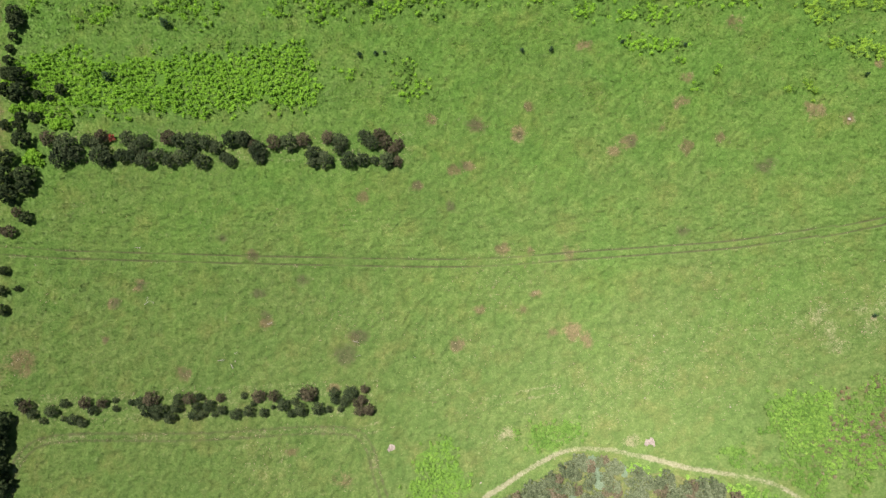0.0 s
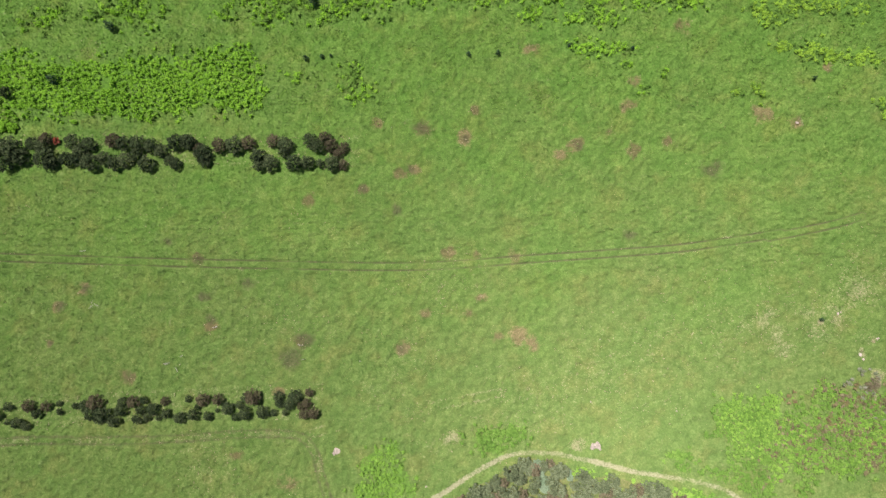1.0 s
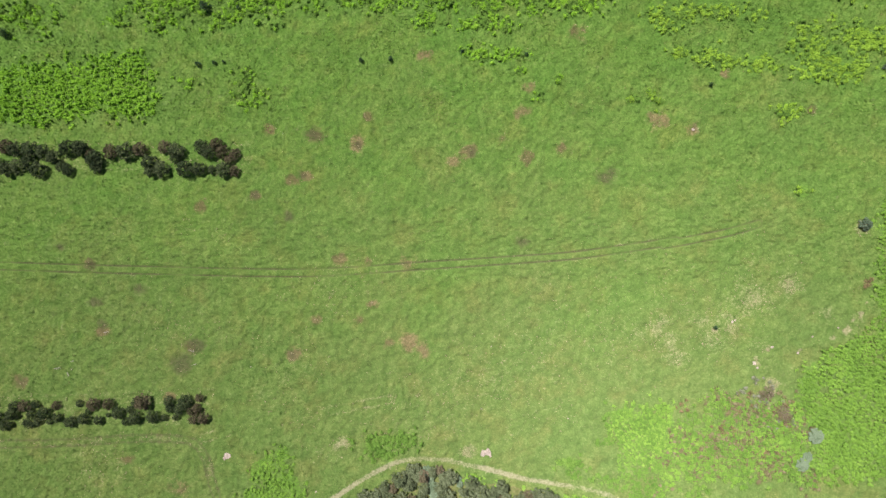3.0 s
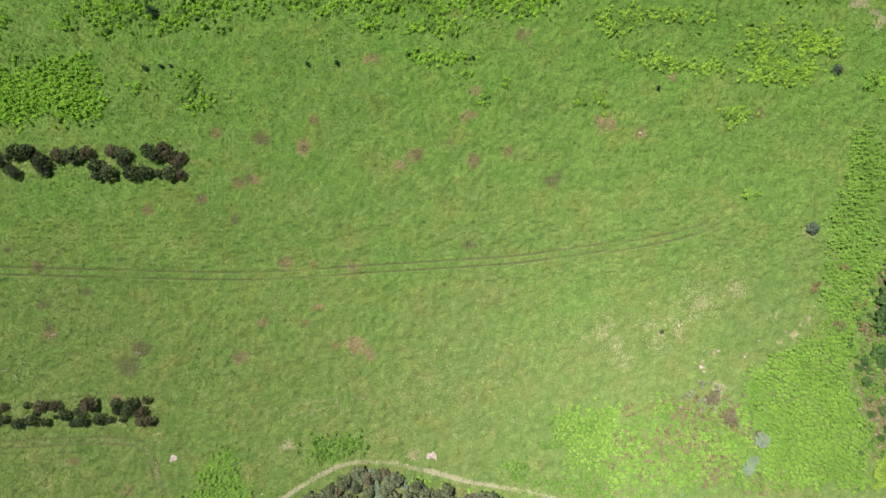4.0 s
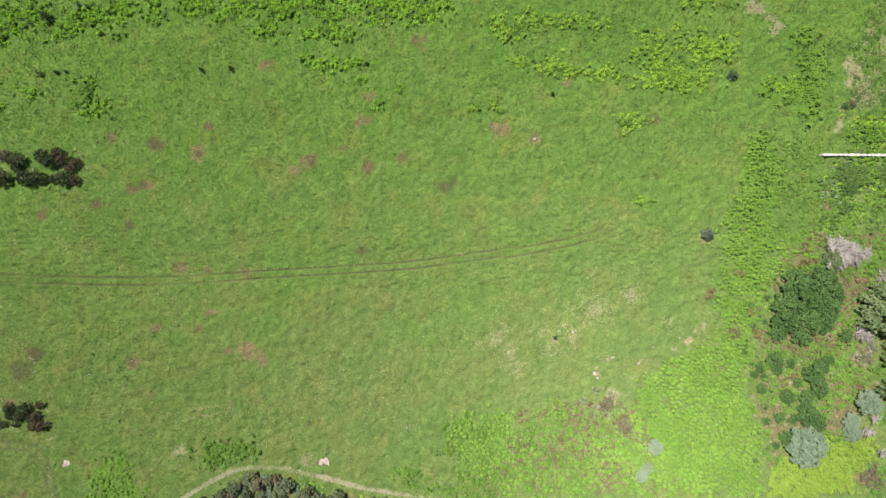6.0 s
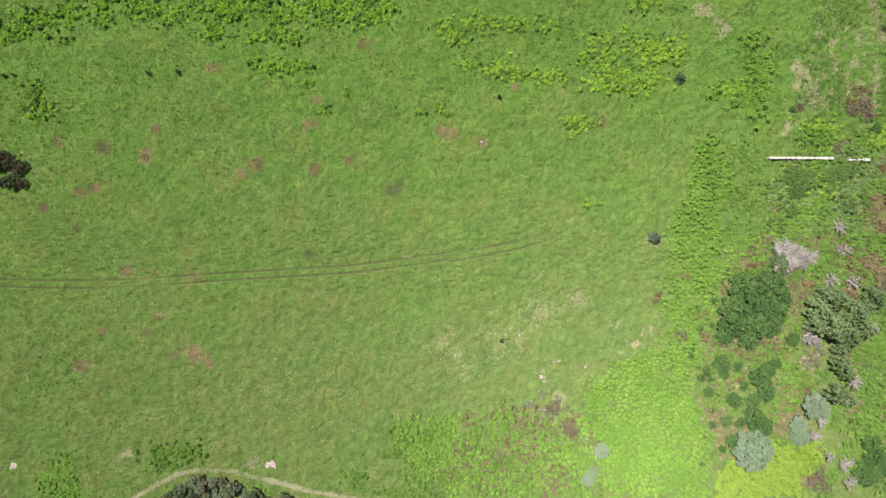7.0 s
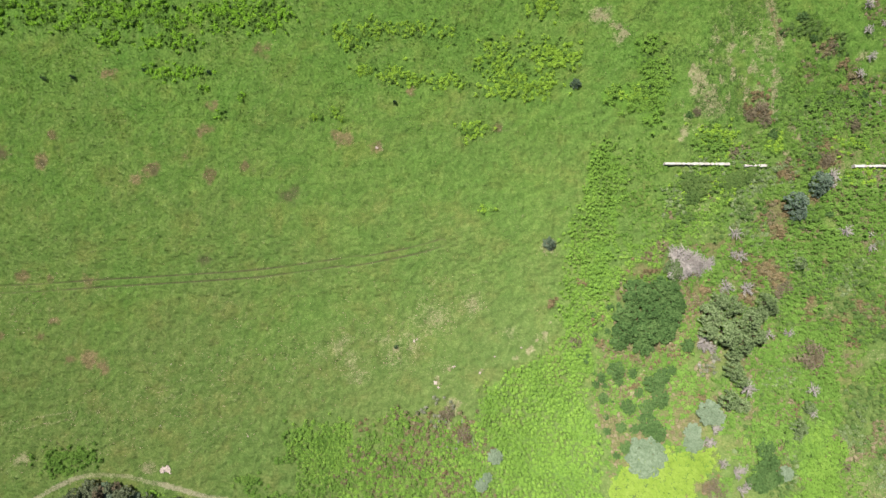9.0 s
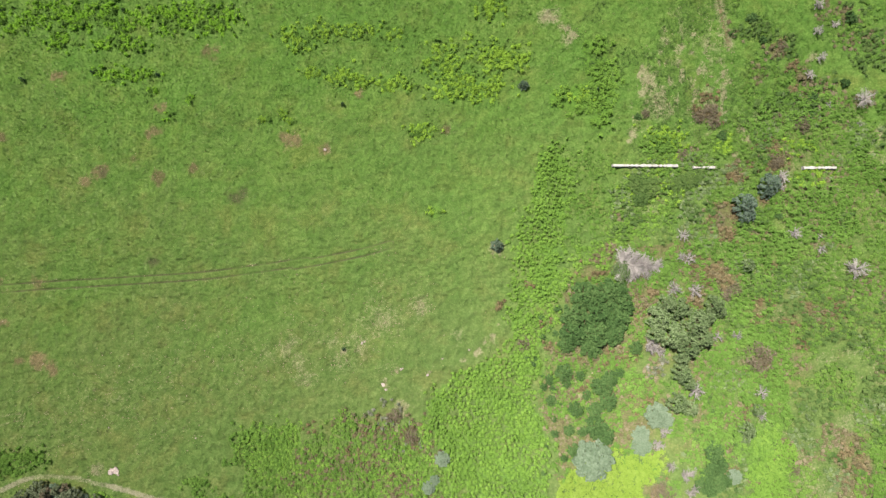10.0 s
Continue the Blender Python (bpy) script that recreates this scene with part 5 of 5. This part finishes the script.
def crown_round(seed, lobes=26, each=40, height=1.7, low=0.15, leaf=0.17, slim=0.55, lobe=(0.20, 0.31)):
    """A bushy crown, radius 1: lobes of foliage over a steep dome, with dark gaps between."""
    rng = np.random.RandomState(seed)
    base, way, grow, face = [], [], [], []
    for i in range(lobes):
        q = math.sqrt((i + 0.5) / lobes) * 0.84
        turn = i * 2.39996 + rng.uniform(-0.35, 0.35)
        r = rng.uniform(*lobe) * (1.12 - 0.25 * q)
        c = np.array([q * math.cos(turn), q * math.sin(turn), height * (low + (0.9 - low) * (1 - q ** 1.5) * rng.uniform(0.7, 1.08))])
        d = unit(rng.normal(size=(each, 3)) + [0.35 * c[0], 0.35 * c[1], 0.5])
        along = np.cross(d, unit(rng.normal(size=(each, 3))))
        base.append(c + d * r * rng.uniform(0.75, 1.0, (each, 1)) * [1, 1, 0.85] - unit(along) * leaf * 0.4)
        way.append(unit(along) + d * rng.normal(0.12, 0.25, (each, 1)))
        face.append(d)
        grow.append(leaf * rng.uniform(0.7, 1.3, each))
    base, way, grow, face = np.concatenate(base), np.concatenate(way), np.concatenate(grow), np.concatenate(face)
    return leaves(base, way, grow, grow * slim, 0.12, rng, face, 0.3)


def crown_tiers(seed, tiers=9, boughs=9, each=15, height=2.6, leaf=0.26, slim=0.36):
    """A cone of boughs in whorls, radius 1."""
    rng = np.random.RandomState(seed)
    base, way, grow = [], [], []
    for t in range(tiers):
        q = t / (tiers - 1)
        z, r = height * (0.06 + 0.88 * q), (1 - q) ** 0.85 * 0.95 + 0.06
        for b in range(max(4, int(boughs * (1 - 0.5 * q)))):
            turn = b * 2 * math.pi / max(4, int(boughs * (1 - 0.5 * q))) + t * 0.7 + rng.uniform(-0.2, 0.2)
            out = np.array([math.cos(turn), math.sin(turn), -0.18])
            s = rng.uniform(0.2, 1.0, each)[:, None] * r * rng.uniform(0.8, 1.1)
            base.append(np.array([0, 0, z]) + out * s + rng.normal(0, 0.045, (each, 3)))
            way.append(out + rng.normal(0, 0.55, (each, 3)) + [0, 0, 0.25])
            grow.append(leaf * rng.uniform(0.65, 1.2, each) * (1 - 0.4 * q))
    base, way, grow = np.concatenate(base), np.concatenate(way), np.concatenate(grow)
    return leaves(base, way, grow, grow * slim, 0.12, rng)


def part(name, data, parent, label=""):
    ob = new(name, data)
    ob.parent = parent
    return tagged(ob, label) if label else ob


class Kind:
    """A kind of tree or shrub: some built examples, copied to their places."""

    def __init__(self, name, label, category, group, crowns, height, limbs, material, thick=0.05, foliage="crown", wood=BARK, stem="trunk"):
        self.spec = (name, label, category, group)
        self.meshes = []
        for i, (v, f) in enumerate(crowns):
            crown = mesh_of(foliage, v, f, material)
            wv, wf = wood_mesh(height, 0.95, limbs, thick, i + 5)
            self.meshes.append((stem, mesh_of(stem, wv, wf, wood, True), foliage, crown))
        self.first = [None] * len(self.meshes)

    def plant(self, places, seed=1, tall=(0.85, 1.15), sink=0.05):
        rng = random.Random(seed)
        for n, (x, y, r) in enumerate(places):
            k = rng.randrange(len(self.meshes))
            z = float(land(np.array([x]), np.array([y]))[0]) - sink
            h = r * rng.uniform(*tall)
            m = Matrix.LocRotScale((x, y, z), Euler((0, 0, rng.uniform(0, 6.28))), (r, r, h))
            if self.first[k] is None:
                name, label, category, group = self.spec
                stem, wood, foliage, crown = self.meshes[k]
                root = tagged(new(name), label, category, group)
                part(stem, wood, root)
                part(foliage, crown, root)
                root.matrix_basis = m
                self.first[k] = root
            else:
                ob = self.first[k]
                copy_thing(ob, m @ Matrix.Diagonal((1 / ob.scale[0], 1 / ob.scale[1], 1 / ob.scale[2], 1)))


round_crowns = [crown_round(s) for s in range(5)]
pine = Kind("pine_tree", "dark green bushy pine in a planted row", "tree", "pines of the planted rows", round_crowns, 1.3, 7, PINE)
pine.plant([(x, y, r * 0.9) for x, y, r in ROW_NORTH_WEST + ROW_NORTH_EAST], 1, (0.9, 1.15))
pine.plant([(x, y, r * 0.88) for x, y, r in ROW_SOUTH_WEST + ROW_SOUTH_EAST], 2, (0.9, 1.2))
brown_pine = Kind("pine_tree", "brownish half-withered bushy pine in a planted row", "tree", "browned pines of the planted rows", round_crowns[:3], 1.3, 7, PINE_BROWN)
brown_pine.plant([(x, y, r * 0.9) for x, y, r in ROW_NORTH_BROWN + ROW_SOUTH_BROWN + WEST_BROWN], 3, (0.9, 1.2))
hedge_tree = Kind("hedge_tree", "dark green tree in the boundary hedge", "tree", "trees of the boundary hedge", [crown_round(s, 22, 44, 1.8, 0.15, 0.2, 0.65) for s in (11, 12, 13)], 1.4, 7, HEDGE)
hedge_tree.plant(WEST_TREES + WEST_TREES_SOUTH, 4, (1.0, 1.3))
leafy = Kind("shrub", "bright green leafy shrub beside the hedge", "shrub", "bright shrubs", [crown_round(s, 14, 34, 1.0, 0.15, 0.3, 0.7) for s in (21, 22)], 0.8, 5, WEED)
leafy.plant(WEST_SHRUBS, 5)
blossom = Kind("shrub", "small red-flowering shrub between dark pines", "shrub", "", [crown_round(23, 10, 30, 1.6, 0.3, 0.3, 0.7)], 1.3, 5, RED)
blossom.plant(RED_SHRUB, 6, (1.3, 1.4))
spruce = Kind("young_spruce", "small dark green young spruce standing in the meadow", "spruce", "young spruces in the meadow", [crown_tiers(s) for s in (1, 2, 3)], 2.4, 4, SPRUCE)
spruce.plant(YOUNG_SPRUCE, 7, (0.95, 1.25))
thicket = Kind("shrub", "deep green leafy shrub in a dense thicket", "shrub", "deep green thicket", [crown_round(s, 30, 44, 1.2, 0.2, 0.16, 0.7, (0.17, 0.27)) for s in (31, 32, 33)], 0.9, 6, THICKET)
thicket.plant(GREEN_THICKET, 8, (0.8, 1.1))
broad = Kind("shrub", "mid-green broad shrub near the ruined wall", "shrub", "broad shrubs by the wall", [crown_round(s, 34, 34, 0.8, 0.2, 0.17, 0.75, (0.14, 0.24)) for s in (35, 36)], 0.6, 6, WEED_GREEN)
broad.plant(GREEN_SHRUB, 16, (0.7, 0.9))
low_bush = Kind("bush", "small dark green bush among the weeds", "bush", "small bushes among the weeds", [crown_round(s, 12, 34, 1.0, 0.15, 0.3, 0.6) for s in (41, 42)], 0.8, 5, THICKET)
low_bush.plant(LOW_BUSH, 9)
sage = Kind("pine_tree", "grey-green spreading pine among dead trees", "tree", "grey-green pines", [crown_round(s, 34, 38, 1.7, 0.08, 0.14, 0.6, (0.14, 0.27)) for s in (51, 52, 53)], 1.1, 8, SAGE)
sage.plant([(x, y, r * 0.9) for x, y, r in SAGE_PINE], 10, (1.2, 1.7))
pale = Kind("pine_tree", "pale silvery-green round pine", "tree", "pale pines", [crown_round(s, 60, 52, 1.1, 0.25, 0.14, 0.65, (0.14, 0.22)) for s in (61, 62)], 1.0, 8, PALE)
pale.plant(PALE_PINE, 11, (0.9, 1.1))
blue = Kind("spruce_tree", "blue-green dense spruce over brown litter", "tree", "blue-green spruces", [crown_round(s, 34, 48, 1.8, 0.1, 0.14, 0.5, (0.15, 0.26)) for s in (71, 72)], 1.5, 8, BLUE)
blue.plant(BLUE_SPRUCE, 12, (1.0, 1.25))
young_pine = Kind("young_pine", "rounded blue-green young pine alone in the meadow", "pine", "lone young pines", [crown_round(s, 24, 40, 1.5, 0.1, 0.2, 0.5) for s in (73, 74)], 1.3, 6, BLUE_DARK)
young_pine.plant(MEADOW_PINE, 17, (0.95, 1.15))
twigs = Kind("withered_bush", "leafless brown twiggy bush", "bush", "withered bushes", [crown_round(s, 14, 46, 0.9, 0.1, 0.34, 0.14, (0.28, 0.44)) for s in (81, 82)], 0.8, 9, TWIG, 0.035, "twig_crown")
twigs.plant(BROWN_BUSH, 13, (0.7, 1.0))


# the plantation inside the loop of the gravel path
def plantation():
    rng = random.Random(77)
    px, py = zip(*POND_SCRUB)
    green, brown = [], []
    x = min(px)
    while x < max(px):
        y = min(py)
        while y < max(py):
            a, b = x + rng.uniform(-0.8, 0.8), y + rng.uniform(-0.8, 0.8)
            if inside(np.array([a]), np.array([b]), POND_SCRUB, 0.3)[0] and abs(to_line(np.array([a]), np.array([b]), GRAVEL)[0]) > 1.7 and rng.random() < 0.95 and all(math.hypot(a - px_, b - py_) > 0.9 for px_, py_, _ in PALE_PINE):
                (green if rng.random() < 0.78 else brown).append((a, b, rng.uniform(1.0, 1.75)))
            y += 1.8
        x += 1.85
    young = Kind("pine_tree", "narrow olive-green pine in a dense young plantation", "tree", "pines of the young plantation", [crown_round(s, 20, 26, 2.6, 0.1, 0.27, 0.5) for s in (91, 92)], 2.3, 6, PINE_OLIVE)
    young.plant(green, 14, (0.8, 1.1))
    rusty = Kind("pine_tree", "narrow rust-brown pine in a dense young plantation", "tree", "rusty pines of the young plantation", [crown_round(s, 20, 26, 2.4, 0.1, 0.27, 0.5) for s in (93, 94)], 2.2, 6, PINE_RUST)
    rusty.plant(brown, 15, (0.8, 1.1))


plantation()


# ---- dead trees ----
def limb_mesh(length, thick, twigs_, seed):
    """A bare limb along x, with side twigs."""
    rng = random.Random(seed)
    bend = rng.uniform(-0.12, 0.12)
    at = lambda q: Vector((q * length, bend * length * q * q, length * 0.1 * math.sin(q * 2.6)))
    pieces = [tube([at(q) for q in (0, 0.35, 0.7, 1)], [thick, thick * 0.75, thick * 0.45, thick * 0.12], 5)]
    for i in range(twigs_):
        q = 0.2 + 0.75 * (i + rng.random()) / twigs_
        a, s = at(q), (1 if i % 2 else -1)
        out = Vector((0.65, s * rng.uniform(0.5, 1.0), rng.uniform(-0.25, 0.5))).normalized() * length * rng.uniform(0.2, 0.42) * (1.2 - q * 0.6)
        pieces.append(tube([a, a + out * 0.55, a + out + Vector((0, 0, 0.03 * length))], [thick * 0.45, thick * 0.3, thick * 0.06], 4))
    return mesh_of("limb", *joined(pieces), DEADWOOD, True)


BOUGHS = [limb_mesh(1.0, 0.043, 14, s) for s in range(5)]
STUB = mesh_of("trunk", *tube([(0, 0, -0.25), (0.02, 0, 0.2), (0, 0.03, 0.55), (0.03, 0, 0.95)], [0.10, 0.085, 0.06, 0.02]), DEADWOOD, True)


def dead_tree(x, y, r, seed):
    """A bare grey tree, limbs spread from a short leaning trunk."""
    rng = random.Random(seed)
    z = float(land(np.array([x]), np.array([y]))[0])
    root = tagged(new("dead_tree"), "bare silver-grey dead tree with spread limbs", "dead tree", "grey dead trees")
    root.matrix_basis = Matrix.LocRotScale((x, y, z), Euler((rng.uniform(-0.3, 0.3), rng.uniform(-0.3, 0.3), rng.uniform(0, 6.28))), (r, r, r * 1.2))
    part("trunk", STUB, root)
    count = 16 if r > 1.1 else 11
    for i in range(count):
        ob = part("limb", BOUGHS[rng.randrange(5)], root)
        h = rng.uniform(0.15, 0.85)
        s = rng.uniform(0.65, 1.05) * (1.1 - 0.4 * h)
        ob.matrix_basis = Matrix.LocRotScale((0, 0, h), Euler((rng.uniform(-0.5, 0.5), -rng.uniform(-0.1, 0.5), i * 2.4 + rng.uniform(-0.4, 0.4))), (s, s, s))


for i, (x, y, r) in enumerate(DEAD_TREE):
    dead_tree(x, y, r * 1.3, 300 + i)


def fallen_tree(x, y, half, turn, limbs, seed, needles):
    """A toppled conifer: a long grey trunk, dense herringbone boughs, some with olive needles left at the foot."""
    rng = random.Random(seed)
    z = float(land(np.array([x]), np.array([y]))[0])
    root = tagged(new("fallen_tree"), "toppled grey conifer with bare herringbone boughs and olive needles" if needles else "toppled bare grey conifer with herringbone boughs", "fallen tree", "toppled conifers")
    root.matrix_basis = pose(x, y, z, 0, 0, turn)
    line = [(-half * 0.55, 0, 0.9), (-half * 0.1, 0.1, 1.0), (half * 0.4, -0.1, 0.8), (half * 0.98, 0.1, 0.35)]
    part("trunk", mesh_of("trunk", *tube(line, [0.045 * half, 0.036 * half, 0.023 * half, 0.006 * half], 8), DEADWOOD, True), root)
    for i in range(limbs):
        q = rng.random() ** 1.2
        px, reach = -half * 0.72 + q * half * 1.45, half * 0.66 * (1.0 - 0.6 * q) * rng.uniform(0.7, 1.15)
        swing = (1 if i % 2 else -1) * radians(rng.uniform(5, 70) + (60 * rng.random() if q < 0.2 else 0))
        ob = part("limb", BOUGHS[rng.randrange(5)], root)
        ob.matrix_basis = Matrix.LocRotScale((px, rng.uniform(-0.1, 0.1) * half, 1.0 - 0.45 * q + rng.uniform(-0.3, 0.6)), Euler((rng.uniform(-0.6, 0.6), rng.uniform(-0.2, 0.25), swing)), (reach, reach * 1.1, reach))
    if needles:
        v, f = crown_round(99, 30, 50, 1.0, 0.2, 0.13, 0.5)
        v = v * np.array([half * 0.42, half * 0.5, 2.6]) + np.array([-half * 0.62, -half * 0.26, 0.0])
        part("foliage", mesh_of("foliage", v, f, SAGE), root, "olive-grey needles")


for i, (x, y, half, turn) in enumerate(FALLEN_TREE):
    fallen_tree(x, y, half, turn, 120 if i == 0 else 44, 5 + i, i == 0)


# ---- branches lying in the grass ----
for i, (x, y, r, turn) in enumerate(BRANCH):
    ob = tagged(new("fallen_branch", BOUGHS[i % 5]), "pale dry branch lying in the meadow grass", "branch", "dry branches in the meadow")
    ob.matrix_basis = Matrix.LocRotScale((x, y, float(land(np.array([x]), np.array([y]))[0]) + 0.3), Euler((0.2, 0.05, radians(turn))), (r, r * 0.7, r * 0.8))


# ---- rocks ----
def rock(x, y, r, seed):
    rng = random.Random(seed)
    b = bmesh.new()
    bmesh.ops.create_icosphere(b, subdivisions=3, radius=1.0)
    shift = Vector((seed * 3.1, seed * 1.7, 0))
    for v in b.verts:
        k = 1 + 0.6 * noise.noise(v.co * 1.6 + shift) + 0.35 * noise.noise(v.co * 4.1 + shift)
        v.co = Vector((v.co.x * k * r, v.co.y * k * r * 0.8, v.co.z * k * r * 0.3))
    me = bpy.data.meshes.new("rock")
    b.to_mesh(me)
    b.free()
    me.materials.append(ROCKFACE)
    ob = tagged(new("rock", me), "pale pinkish fieldstone lying in the grass" if r > 0.5 else "small pale stone lying in the grass", "rock", "pale stones in the meadow")
    ob.matrix_basis = pose(x, y, float(land(np.array([x]), np.array([y]))[0]) + r * 0.1, 0, 0, rng.uniform(0, 360))


for i, (x, y, r) in enumerate(ROCK):
    rock(x, y, r * 0.8, i)


# ---- ruined concrete wall ----
def ruined_wall(x0, y0, x1, y1, seed):
    """A low wall of rough-edged concrete, its top chipped and uneven."""
    rng = random.Random(seed)
    length = math.hypot(x1 - x0, y1 - y0)
    n = int(length / 0.3)
    b = bmesh.new()
    rings = []
    for i in range(n + 1):
        u = length * i / n
        half = 0.26 + rng.uniform(-0.05, 0.05) - (0.10 if rng.random() < 0.16 else 0)
        top = 0.95 + rng.uniform(-0.05, 0.05)
        side = [(-half - 0.03, -0.5), (-half, top - 0.06), (-half + 0.06, top), (half - 0.06, top + rng.uniform(-0.03, 0.03)), (half, top - 0.07), (half + 0.03, -0.5)]
        rings.append([b.verts.new((u + rng.uniform(-0.04, 0.04), p, q)) for p, q in side])
    for r0, r1 in zip(rings, rings[1:]):
        for k in range(5):
            b.faces.new((r0[k], r0[k + 1], r1[k + 1], r1[k]))
    b.faces.new(rings[0])
    b.faces.new(list(reversed(rings[-1])))
    bmesh.ops.recalc_face_normals(b, faces=b.faces)
    me = bpy.data.meshes.new("ruined_wall")
    b.to_mesh(me)
    b.free()
    me.materials.append(CONCRETE)
    ob = tagged(new("ruined_wall", me), "low whitened concrete wall remnant, overgrown at its ends", "wall", "remnants of one old wall")
    z = float(land(np.array([(x0 + x1) / 2]), np.array([(y0 + y1) / 2]))[0])
    ob.matrix_basis = pose(x0, y0, z, 0, 0, math.degrees(math.atan2(y1 - y0, x1 - x0)))


for i, ends in enumerate(WALLS):
    ruined_wall(*ends, 60 + i)
